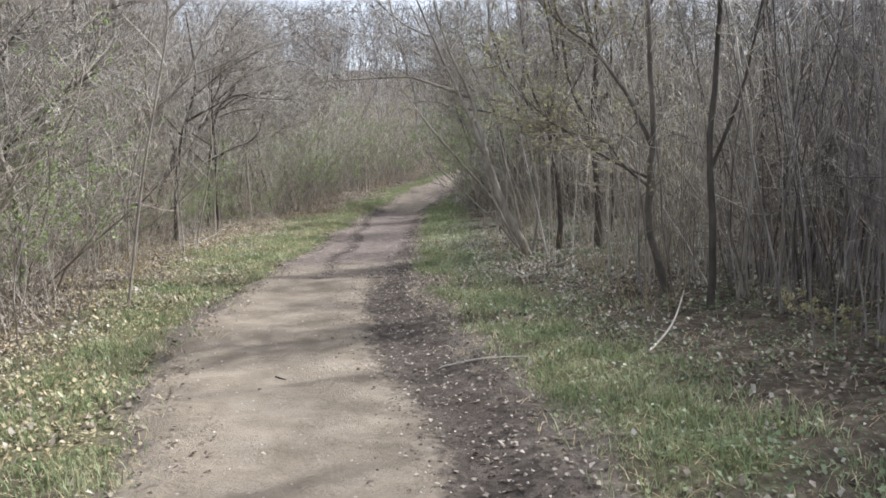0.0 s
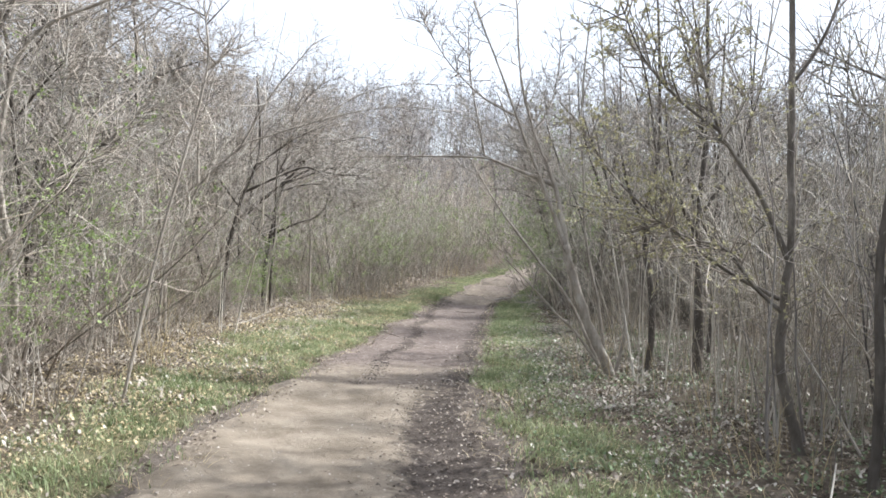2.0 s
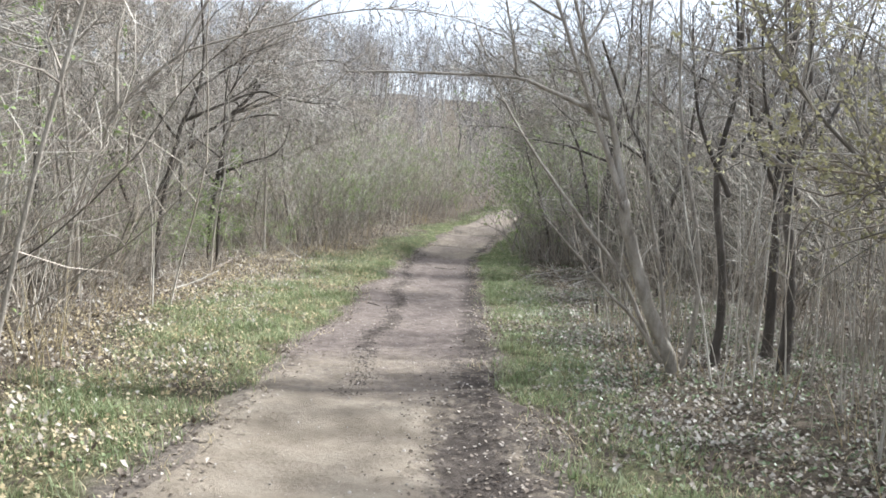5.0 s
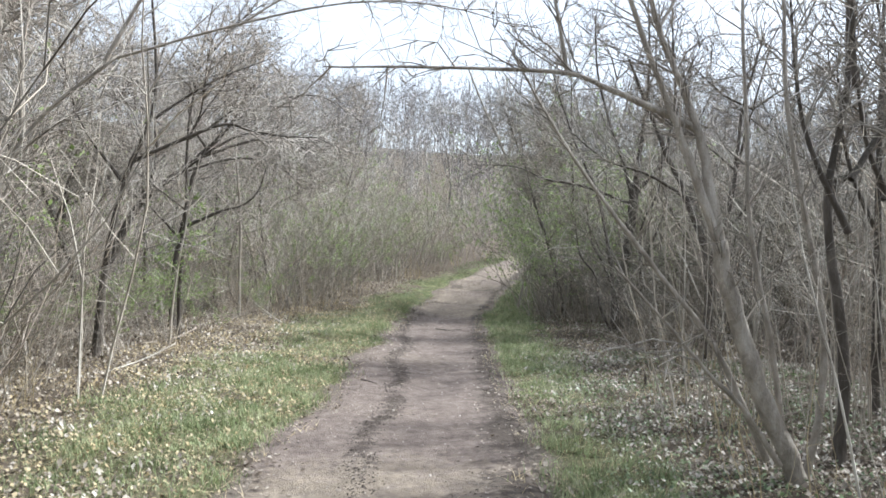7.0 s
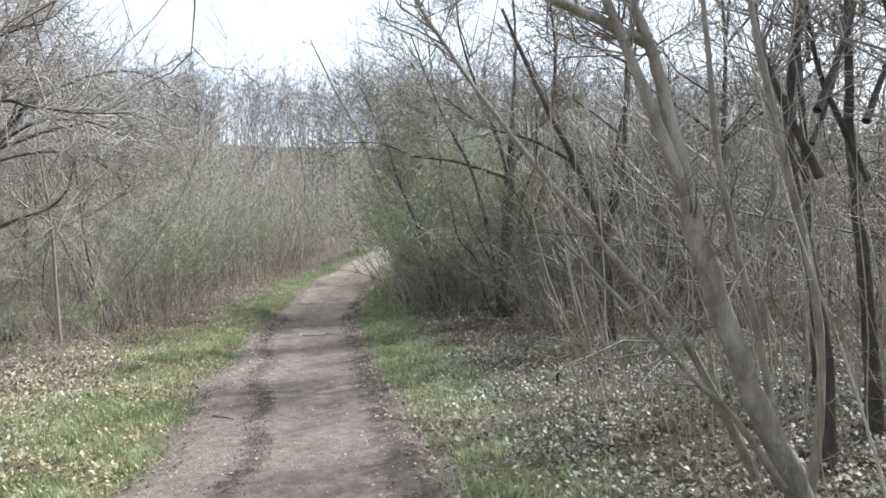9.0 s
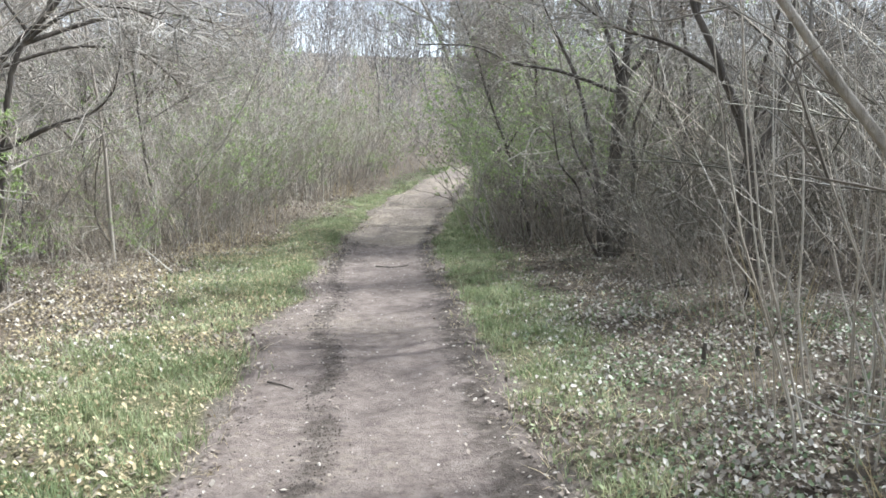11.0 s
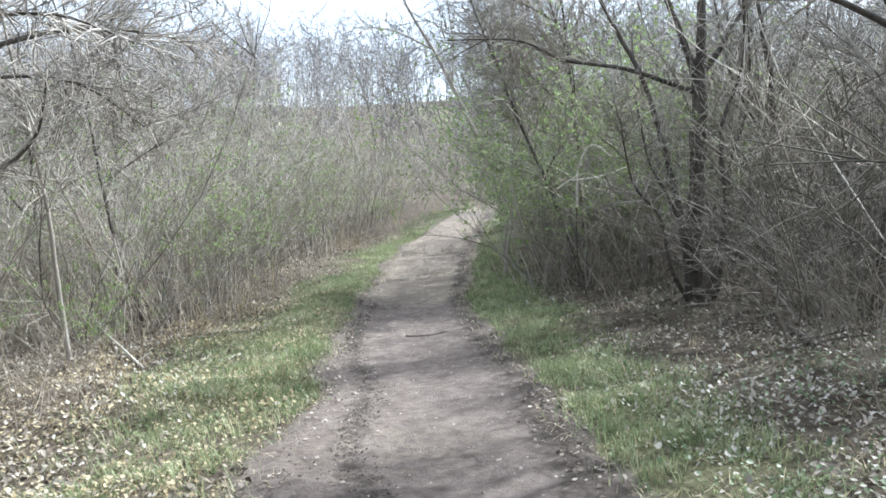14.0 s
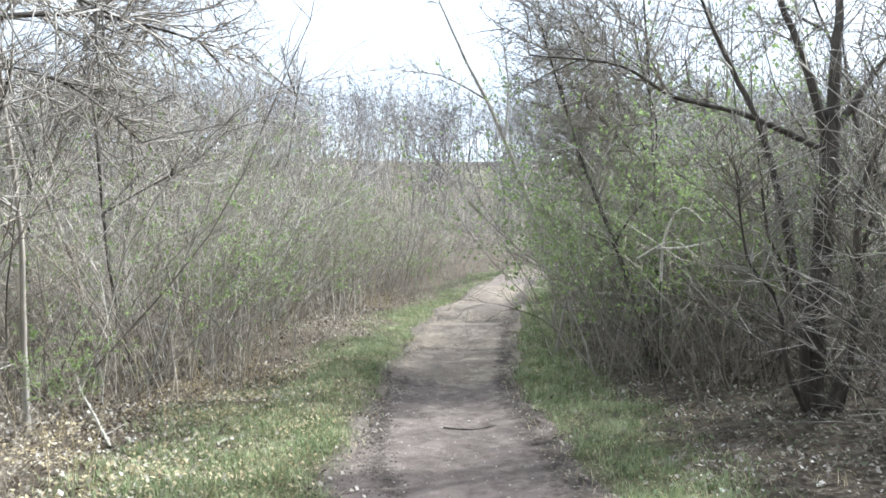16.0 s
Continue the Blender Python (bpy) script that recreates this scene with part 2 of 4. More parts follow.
def wobble(x, y, s, seed=0.0):
    """Smooth unevenness between -1 and 1, for arrays."""
    x, y = np.asarray(x, float) * s + seed, np.asarray(y, float) * s - seed * 0.7
    return (np.sin(x * 1.7 + np.sin(y * 1.3) * 1.5) + np.sin(y * 2.1 + np.sin(x * 0.9 + 2) * 1.7) + np.sin((x + y) * 1.1 + np.sin((x - y) * 1.9))) / 3


def edges(y):
    y = np.asarray(y, float)
    return (along(LEFT, y) + 0.09 * wobble(y * 0 + 3, y, 1.3) + 0.02 * wobble(y * 0 + 9, y, 7.0),
            along(RIGHT, y) + 0.07 * wobble(y * 0 + 7, y, 1.1) + 0.02 * wobble(y * 0 + 5, y, 6.0))


def lie(x, y):
    """Height of the natural ground."""
    x, y = np.asarray(x, float), np.asarray(y, float)
    z = along(RISE, y)
    near = np.clip(1 - np.maximum(np.abs(y - 20) - 30, 0) / 20, 0, 1)
    z = z + near * (0.035 * wobble(x, y, 0.9) + 0.02 * wobble(x, y, 2.7, 4) + 0.008 * wobble(x, y, 9, 2))
    mid = 0.5 * (along(LEFT, y) + along(RIGHT, y))
    side = np.clip((np.abs(x - mid) - 1.2) / 2.5, 0, 1)
    z = z + 0.08 * side + np.clip((np.abs(x - mid) - 6) / 30, 0, 1.5) * 1.2
    z = z + 0.14 * np.exp(-((x - along(LEFT, y) + 0.55) / 0.5) ** 2) * np.clip((y - 19) / 4, 0, 1) * np.clip((29 - y) / 3, 0, 1)
    return z


def tread(x, y):
    """Height of the path's own surface: worn hollow, with low humps across it."""
    a, b = edges(y)
    u = np.clip((x - a) / (b - a), -0.3, 1.3)
    z = along(RISE, y) - 0.035 * np.sin(np.clip(u, 0, 1) * np.pi) + 0.014
    z = z + 0.02 * np.exp(-((u - 0.36) / 0.05) ** 2) * np.clip((np.asarray(y) - 11.5) / 2, 0, 1) * (0.6 + 0.4 * wobble(x, y, 5))
    z = z + 0.045 * np.exp(-((y - 11.3) / 0.35) ** 2) + 0.05 * np.exp(-((y - 26.4) / 0.7) ** 2) + 0.10 * np.exp(-((y - 29.3) / 0.6) ** 2)
    z = z + 0.06 * np.exp(-((y - 32.2) / 0.5) ** 2) - 0.06 * np.exp(-((y - 27.7) / 0.5) ** 2) - 0.05 * np.exp(-((y - 30.9) / 0.6) ** 2)
    z = z - 0.05 * np.exp(-((u - 0.82) / 0.14) ** 2) * np.clip((12 - np.asarray(y)) / 2, 0, 1)
    z = z + 0.014 * wobble(x, y, 3.3, 1) + 0.008 * wobble(x, y, 8, 5) + 0.004 * wobble(x, y, 19, 2)
    over = np.maximum(np.maximum(-u, u - 1), 0)
    return z - 0.5 * over


def standing(x, y):
    """Height on which a thing at (x, y) stands, on the path or beside it."""
    a, b = edges(y)
    return np.where((x > a) & (x < b), np.maximum(tread(x, y), sunk(x, y)), sunk(x, y))


def sunk(x, y):
    a, b = edges(y)
    inside = np.clip(np.minimum(np.asarray(x) - a, b - np.asarray(x)) / 0.12, 0, 1)
    return lie(x, y) - 0.12 * inside * (np.asarray(y) < 45)


# ---- mesh helpers ----
class Build:
    """Gathers tubes, leaves and blades into one mesh."""

    def __init__(self):
        self.v, self.f = [], []

    def tube(self, points, radii, sides=4, cap=True):
        base = len(self.v)
        p = [Vector(q) for q in points]
        for i, q in enumerate(p):
            d = (p[min(i + 1, len(p) - 1)] - p[max(i - 1, 0)]).normalized()
            a = d.cross(Vector((0.31, 0.93, 0.17))).normalized()
            b = d.cross(a)
            for k in range(sides):
                an = 2 * math.pi * k / sides
                self.v.append(tuple(q + (a * math.cos(an) + b * math.sin(an)) * radii[i]))
        for i in range(len(p) - 1):
            for k in range(sides):
                k2 = (k + 1) % sides
                self.f.append((base + i * sides + k, base + i * sides + k2, base + (i + 1) * sides + k2, base + (i + 1) * sides + k))
        if cap:
            e = base + (len(p) - 1) * sides
            self.f.append(tuple(e + k for k in range(sides)))

    def leaf(self, at, d, side, size, curl=0.2):
        at, d, side = Vector(at), Vector(d).normalized(), Vector(side)
        side = (side - d * side.dot(d)).normalized()
        n = d.cross(side)
        base = len(self.v)
        w = size * 0.36
        for q in (at, at + d * size * 0.5 + side * w + n * curl * size, at + d * size, at + d * size * 0.5 - side * w + n * curl * size):
            self.v.append(tuple(q))
        self.f += [(base, base + 1, base + 2), (base, base + 2, base + 3)]

    def mesh(self, name, mat, smooth=True):
        me = bpy.data.meshes.new(name)
        me.from_pydata(self.v, [], self.f)
        me.materials.append(mat)
        if smooth:
            me.polygons.foreach_set("use_smooth", [True] * len(me.polygons))
        me.update()
        return me


def part(name, build, mat, parent, label="", smooth=True):
    ob = new(name, build.mesh(name, mat, smooth))
    ob.parent = parent
    if label:
        tagged(ob, label)
    return ob


def thing(name, x, y, z, label, category, group="", rz=0.0):
    ob = new(name)
    ob.matrix_basis = pose(x, y, z, 0, 0, rz)
    ob.empty_display_size = 0.1
    return tagged(ob, label, category, group)


def limb_line(rng, start, heading, length, steps, waver, lift=0.0):
    """A wandering line from start along heading; lift bends it upwards."""
    p, d = Vector(start), Vector(heading).normalized()
    pts = [p.copy()]
    for _ in range(steps):
        d = (d + Vector((rng.gauss(0, waver), rng.gauss(0, waver), rng.gauss(0, waver * 0.6) + lift))).normalized()
        p = p + d * (length / steps)
        pts.append(p.copy())
    return pts


def taper(r0, r1, n):
    return [r0 + (r1 - r0) * i / (n - 1) for i in range(n)]


def smooth_line(points, steps=4):
    """A rounded line through a few control points."""
    p = [Vector(q) for q in points]
    out = []
    for i in range(len(p) - 1):
        a, b, c, d = p[max(i - 1, 0)], p[i], p[i + 1], p[min(i + 2, len(p) - 1)]
        for k in range(steps):
            t = k / steps
            out.append(0.5 * ((2 * b) + (c - a) * t + (2 * a - 5 * b + 4 * c - d) * t * t + (3 * b - a - 3 * c + d) * t ** 3))
    out.append(p[-1])
    return out


def twigs_on(rng, build, line, count, length, r, depth=1, lift=0.05, spread=1.0, buds=None, bud_size=0.02, from_share=0.25, sides=3):
    """Side twigs along a line, forking again depth times; buds gathers small leaves at their ends."""
    for _ in range(count):
        k = from_share + (1 - from_share) * rng.random()
        i = min(int(k * (len(line) - 1)), len(line) - 2)
        at = line[i].lerp(line[i + 1], rng.random())
        d = (line[i + 1] - line[i]).normalized()
        out = Vector((rng.gauss(0, 1), rng.gauss(0, 1), rng.gauss(0.15, 0.6)))
        out = (out - d * out.dot(d)).normalized()
        heading = d * rng.uniform(0.35, 1.0) + out * spread
        ln = length * rng.uniform(0.45, 1.2) * (1.12 - 0.35 * k)
        ln = min(ln, 0.95) if r < 0.012 else ln
        n = 3 if ln > 0.65 else 2 if depth > 1 or r > 0.004 or ln > 0.5 else 1
        pts = limb_line(rng, at, heading, ln, n, 0.32, lift)
        build.tube(pts, taper(r, r * 0.35, n + 1), sides, cap=False)
        if buds is not None:
            for _ in range(6):
                q = pts[0].lerp(pts[-1], rng.uniform(0.3, 1.0))
                buds.leaf(q, (rng.gauss(0, 1), rng.gauss(0, 1), rng.gauss(0.4, 1)), (rng.gauss(0, 1), rng.gauss(0, 1), 0.3), bud_size * rng.uniform(0.6, 1.5))
        if depth > 1:
            twigs_on(rng, build, pts, 3 if depth > 2 else 2, ln * 0.75, r * 0.68, depth - 1, lift, spread, buds, bud_size, 0.2, sides)


# ---- ground ----
def spaced(lo, hi, step, far, grow=1.35):
    mid = list(np.arange(lo, hi + step / 2, step))
    d, up, down = step, [], []
    a, b = hi, lo
    while a < far:
        d *= grow
        a += d
        b -= d
        up.append(a)
        down.append(b)
    return np.array(down[::-1] + mid + up)


def grid(name, xs, ys, height, mat, fields):
    X, Y = np.meshgrid(xs, ys)
    Z = height(X, Y)
    nx, ny = len(xs), len(ys)
    me = bpy.data.meshes.new(name)
    me.vertices.add(nx * ny)
    me.vertices.foreach_set("co", np.stack([X, Y, Z], -1).ravel())
    i = (np.arange(ny - 1)[:, None] * nx + np.arange(nx - 1)[None, :]).ravel()
    quads = np.stack([i, i + 1, i + nx + 1, i + nx], 1)
    me.loops.add(quads.size)
    me.loops.foreach_set("vertex_index", quads.ravel())
    me.polygons.add(len(quads))
    me.polygons.foreach_set("loop_start", np.arange(len(quads)) * 4)
    me.polygons.foreach_set("use_smooth", np.ones(len(quads), bool))
    me.update(calc_edges=True)
    me.materials.append(mat)
    for key, fn in fields.items():
        at = me.attributes.new(key, "FLOAT", "POINT")
        at.data.foreach_set("value", fn(X, Y).ravel().astype(np.float32))
    return new(name, me)


def grassy(x, y):
    """How far grass covers the ground: strips along both edges of the path."""
    a, b = edges(y)
    left = np.clip((a + 0.15 - x) / 0.4, 0, 1) * np.clip((x - along(THICKET_LEFT, y) - 0.1) / 1.0, 0, 1)
    right = np.clip((x - b + 0.15) / 0.3, 0, 1) * np.clip((b + np.interp(y, (9, 12, 18), (1.6, 1.2, 1.4)) - x) / 0.7, 0, 1)
    patch = 0.68 + 0.4 * wobble(x, y, 0.8, 6) + 0.25 * wobble(x, y, 2.6, 3)
    early = np.where(x > 0.5 * (a + b), np.clip((y - 2) / 6, 0.85, 1), 1.0)
    return np.clip(np.maximum(left, right) * patch * early, 0, 1)


def worn(x, y):
    """Bare trodden margin beside the path."""
    a, b = edges(y)
    off = np.maximum(a - x, x - b)
    return np.clip(1.15 - np.maximum(off, 0) / (np.interp(y, (10, 14), (0.42, 0.2)) + 0.18 * wobble(x, y, 1.6, 2) + 0.1 * wobble(x, y, 5.5, 6)), 0, 1)


GROUND = grid("ground", spaced(-6.5, 8.5, 0.11, 3000), spaced(-2, 40, 0.11, 3000), sunk, M_GROUND, {"grassy": grassy, "worn": worn})
tagged(GROUND, "brown woodland soil with grass strips and dead leaves", "ground", kind="structure")


def damp(x, y):
    a, b = edges(y)
    u = (x - a) / (b - a)
    rut = np.exp(-((u - 0.84) / 0.17) ** 2) * np.clip((13 - y) / 3, 0, 1)
    mid = np.interp(y, (13, 17, 20, 22), (0.36, 0.30, 0.2, 0.07)) + 0.05 * wobble(x * 0, y, 1.2)
    ragged = np.clip(0.9 + 0.35 * wobble(x, y, 2.3, 7) + 0.35 * wobble(x, y, 7, 2), 0, 1)
    seam = ragged * np.exp(-((u - mid) / (0.085 + 0.03 * wobble(x, y, 3, 1))) ** 2) * np.clip((y - 11.5) / 2.5, 0, 1) * np.clip((25 - y) / 2, 0, 1)
    rim = np.exp(-((u - 0.96) / np.interp(y, (12, 18), (0.19, 0.13))) ** 2) * (0.95 + 0.3 * wobble(x, y, 1.9, 2)) + np.exp(-((u - 0.0) / 0.08) ** 2) * (0.35 + 0.4 * wobble(x, y, 2.3, 5))
    # darker bands across the path near y 24.6, 27.6 and 30.9
    hollow = 0.8 * (np.exp(-((y - 27.6) / 0.6) ** 2) + np.exp(-((y - 30.9) / 0.8) ** 2) + 0.6 * np.exp(-((y - 24.6) / 0.5) ** 2)) * (0.8 + 0.3 * wobble(x, y, 2.0, 3))
    return np.clip(np.maximum(np.maximum(np.maximum(rut, hollow), seam * 0.72), rim * (0.75 + 0.3 * wobble(x, y, 8, 3))), 0, 1)


def grey(x, y):
    return np.clip(np.clip((y - 10.5) / 3, 0, 1) * np.clip((26 - y) / 2, 0.6, 1) * 0.8 + 0.2 * wobble(x, y, 1.1, 3), 0, 1)


def path_mesh():
    ys = np.arange(-6, 45.01, 0.07)
    us = np.linspace(-0.12, 1.12, 34)
    a, b = edges(ys)
    U, Yv = np.meshgrid(us, ys)
    X = a[:, None] + (b - a)[:, None] * U
    ob = grid("path", us, ys, lambda x, y: tread(X, Yv), M_PATH, {"damp": lambda x, y: damp(X, Yv), "grey": lambda x, y: grey(X, Yv)})
    co = np.stack([X, Yv, tread(X, Yv)], -1)
    ob.data.vertices.foreach_set("co", co.ravel())
    ob.data.update()
    return tagged(ob, "worn footpath of pale trodden earth with a dark rut", "path", kind="structure")


path_mesh()


# ---- thickets: clumps built once in a few shapes, then copied ----
class Kind:
    """One shape of shrub: its stems, each with its own side twigs, and its leaves."""

    def __init__(self, name, label, category, group):
        self.name, self.label, self.category, self.group = name, label, category, group
        self.stems, self.leaves, self.mats = [], None, ()


def shrub_kind(rng, name, label, stems, tall, mat, spread=0.35, lean=0.12, bud=None, bud_size=0.02, r=0.011, twig_count=7, arch=0.0, category="shrub", twig_len=0.22, depth=2, sides=4, share=0.25, waver=0.085):
    k = Kind(name, label, category, "thicket along the path")
    leaves = Build()
    for _ in range(stems):
        b, t = Build(), Build()
        an, rad = rng.uniform(0, 6.283), spread * math.sqrt(rng.random())
        h = tall * rng.uniform(0.45, 1.1)
        d = Vector((math.cos(an) * rad * lean * 4 + rng.gauss(0, lean), math.sin(an) * rad * lean * 4 + rng.gauss(0, lean), 1))
        line = limb_line(rng, (math.cos(an) * rad, math.sin(an) * rad, -0.08), d, h, 8, waver, -arch * 0.8)
        r0 = r * rng.uniform(0.5, 1.6) * (0.5 + 0.5 * h / tall)
        b.tube(line, taper(r0, r0 * 0.3, 9), sides, cap=False)
        twigs_on(rng, t, line, twig_count, h * twig_len, r0 * 0.42, depth, 0.05, 0.85, leaves if bud else None, bud_size, share)
        k.stems.append((b, t))
    k.leaves, k.mats = (leaves if bud else None), (mat, bud)
    return k


def shrub(k, x, y, m, scale):
    """The first of a kind, as a thing with its parts."""
    ob = new(k.name)
    ob.empty_display_size = 0.1
    tagged(ob, k.label, k.category, k.group)
    for b, t in k.stems:
        tagged(part("twig_spray", t, k.mats[0], part("stem", b, k.mats[0], ob)), kind="stuff")
    if k.leaves:
        part("leaves", k.leaves, k.mats[1], ob, "small fresh spring leaves")
    ob.matrix_basis = m
    return ob


def arrays(build):
    return np.array(build.v), [np.array([f for f in build.f if len(f) == n]).reshape(-1, n) for n in (3, 4)]


def joined(name, label, category, pieces, mats):
    """One mesh out of many moved copies: pieces are (build arrays, matrix, material index)."""
    verts, loops, sizes, mi, base = [], [], [], [], 0
    for (v, faces), m, k in pieces:
        mm = np.array(m)
        verts.append(v @ mm[:3, :3].T + mm[:3, 3])
        for f in faces:
            if len(f):
                loops.append((f + base).ravel())
                sizes.append(np.full(len(f), f.shape[1]))
                mi.append(np.full(len(f), k))
        base += len(v)
    verts, loops, sizes, mi = np.concatenate(verts), np.concatenate(loops), np.concatenate(sizes), np.concatenate(mi)
    me = bpy.data.meshes.new(name)
    me.vertices.add(len(verts))
    me.vertices.foreach_set("co", verts.ravel())
    me.loops.add(len(loops))
    me.loops.foreach_set("vertex_index", loops)
    me.polygons.add(len(sizes))
    me.polygons.foreach_set("loop_start", np.concatenate([[0], np.cumsum(sizes)[:-1]]))
    me.polygons.foreach_set("material_index", mi)
    me.polygons.foreach_set("use_smooth", np.ones(len(sizes), bool))
    for mat in mats:
        me.materials.append(mat)
    me.update(calc_edges=True)
    return tagged(new(name, me), label, category, kind="stuff")


rng = random.Random(5)
SAPLINGS = [shrub_kind(rng, "sapling_clump", "bare grey-brown sapling stems in a dense clump", 9, 2.6 + 0.45 * i, M_STEM, 0.5, 0.11, r=0.0085, twig_count=10, twig_len=0.25, sides=3, waver=0.11) for i in range(5)]
POLES = [shrub_kind(rng, "sapling_clump", "thin upright grey sapling poles in a dense stand", 11, 3.2 + 0.5 * (i % 3), M_STEM if i > 2 else M_POLE_SHADED, 0.62, 0.045, r=0.0085, twig_count=6, twig_len=0.17, sides=4, waver=0.06) for i in range(6)]
BACK_POLES = [shrub_kind(rng, "sapling_clump", "", 12, 3.4 + 0.5 * i, M_POLE_SHADED, 0.75, 0.06, r=0.009, twig_count=9, twig_len=0.2, depth=1, sides=3, waver=0.07) for i in range(3)]
BACK = [shrub_kind(rng, "sapling_clump", "", 8, 2.6 + 0.5 * i, M_TWIG if i % 2 else M_STEM, 0.6, 0.24, r=0.009, twig_count=13, twig_len=0.34, depth=1, sides=3, waver=0.17) for i in range(6)]
BACK_BRUSH = [shrub_kind(rng, "brushwood_shrub", "", 8, 1.4 + 0.35 * i, M_RED, 0.45, 0.26, r=0.007, twig_count=11, arch=0.02, twig_len=0.34, depth=1, sides=3, waver=0.18) for i in range(4)]
BRUSH = [shrub_kind(rng, "brushwood_shrub", "low tangled shrub with bare reddish-brown twigs", 8, 1.3 + 0.3 * i, M_RED, 0.4, 0.22, r=0.0055, twig_count=9, arch=0.02, twig_len=0.3, sides=3, waver=0.15) for i in range(4)]
TANGLE = [shrub_kind(rng, "tangled_shrub", "dense tangle of dark arching bare stems", 10, 2.1 + 0.4 * i, M_BRAMBLE, 0.4, 0.34, r=0.010, twig_count=9, arch=0.06, twig_len=0.32, sides=3, waver=0.17) for i in range(4)]
BACK_TANGLE = [shrub_kind(rng, "tangled_shrub", "", 9, 2.4 + 0.5 * i, M_BRAMBLE, 0.5, 0.3, r=0.009, twig_count=16, arch=0.05, twig_len=0.34, depth=1, sides=3, waver=0.18) for i in range(3)]
LEAFING = [shrub_kind(rng, "leafing_shrub", "shrub with small fresh green leaves on thin stems", 7, 1.6 + 0.5 * i, M_TWIG, 0.4, 0.25, M_LEAF, 0.029, r=0.007, twig_count=8, twig_len=0.28, share=0.5, sides=3, waver=0.14) for i in range(4)]
BUDDING = [shrub_kind(rng, "budding_sapling", "tall thin saplings with yellow-green buds", 5, 3.6 + 0.5 * i, M_STEM, 0.4, 0.12, M_CATKIN, 0.018, r=0.012, twig_count=10) for i in range(2)]
STALKS = [shrub_kind(rng, "dry_stalks", "straw-coloured dry stalks from last year", 9, 0.7 + 0.25 * i, M_STRAW, 0.3, 0.2, r=0.004, twig_count=2, category="plant") for i in range(2)]
FIRST = {}
BULK = {}


def scatter(rng, kinds, count, xr, yr, allowed, scale=(0.75, 1.25), tilt=4, single=True):
    done = 0
    for _ in range(count * 8):
        if done >= count:
            break
        x, y = rng.uniform(*xr), rng.uniform(*yr)
        if not allowed(x, y):
            continue
        done += 1
        s = rng.uniform(*scale)
        k = rng.choice(kinds)
        m = pose(x, y, float(lie(x, y)) - 0.02, rng.gauss(0, tilt), rng.gauss(0, tilt), rng.uniform(0, 360))
        size = Matrix.Diagonal((s, s, s * rng.uniform(0.85, 1.15), 1))
        if not single:
            BULK.setdefault(k.name, []).append((k, m @ size))
        elif k not in FIRST:
            FIRST[k] = shrub(k, x, y, m, s)
        else:
            ob = copy_thing(FIRST[k], m)
            ob.scale = (s, s, size[2][2])


def glade(x, y):
    """Open ground under the larger trees, free of saplings."""
    return (x < 0 and 16.8 < y < 23.2 and x > -5.2) or (x > 0 and 8.5 < y < 19.5 and x < 6.3 - max(0, y - 14) * 0.35)


def in_left(depth0, depth1, clear=False):
    return lambda x, y: not (clear and glade(x, y)) and along(THICKET_LEFT, y) - depth1 < x < along(THICKET_LEFT, y) - depth0


def in_right(depth0, depth1, clear=False):
    return lambda x, y: not (clear and glade(x, y)) and along(THICKET_RIGHT, y) + depth0 < x < along(THICKET_RIGHT, y) + depth1


rng = random.Random(11)
YR = (2.5, 37)
def clumped(where, s, seed, least):
    """Keeps to uneven patches of the ground that where() allows."""
    return lambda x, y: where(x, y) and wobble(x, y, s, seed) > least


scatter(rng, SAPLINGS, 78, (-8, 6), YR, in_left(0.0, 1.3, True))
scatter(rng, POLES[:3], 26, (3, 12), (4, 9.5), in_right(0.25, 2.2), (0.75, 1.1), 3)
scatter(rng, BRUSH, 66, (-8, 6), YR, in_left(-0.2, 1.2, True), (0.6, 1.15), 8)
scatter(rng, BRUSH, 40, (-8, 6), (16.5, 25), in_left(-0.1, 2.8), (0.4, 0.8), 8)
scatter(rng, LEAFING[:2], 22, (-8, 6), (16.5, 23.5), in_left(-0.1, 3.0), (0.45, 0.75))
scatter(rng, BRUSH, 18, (2, 8), (2.5, 13), in_right(0.2, 1.9), (0.4, 0.75))
scatter(rng, TANGLE, 34, (2, 12), (18.8, 34), lambda x, y: in_right(0.25, 2.2)(x, y) and not (4.2 < x < 5.3 and 20 < y < 22.6), (0.7, 1.2), 9)
scatter(rng, BRUSH, 9, (3.1, 5), (16.2, 18.7), lambda x, y: True, (0.55, 0.85), 9)
scatter(rng, BRUSH, 18, (2, 12), (18.5, 36), in_right(0.1, 1.4), (0.5, 1.0), 10)
scatter(rng, POLES[3:], 16, (2.5, 6), (9.6, 15), in_right(0.1, 2.4), (0.7, 1.1), 3)
scatter(rng, LEAFING, 50, (-10, 6), (6, 35), clumped(in_left(-0.1, 1.8, True), 0.8, 5, -0.15), (0.75, 1.25))
scatter(rng, LEAFING[2:], 12, (3.2, 5.6), (23.4, 28), in_right(-0.1, 1.4), (1.1, 1.6))
scatter(rng, LEAFING, 16, (3, 9), (23.4, 31), in_right(-0.2, 1.5), (0.9, 1.4))
scatter(rng, BUDDING, 9, (2, 10), (8, 12), in_right(0.4, 2.6), (0.8, 1.0), 2)
scatter(rng, STALKS, 40, (-8, 6), YR, in_left(-0.5, 0.8))
scatter(rng, STALKS, 16, (2, 9), (8, 18), in_right(-0.5, 0.6))
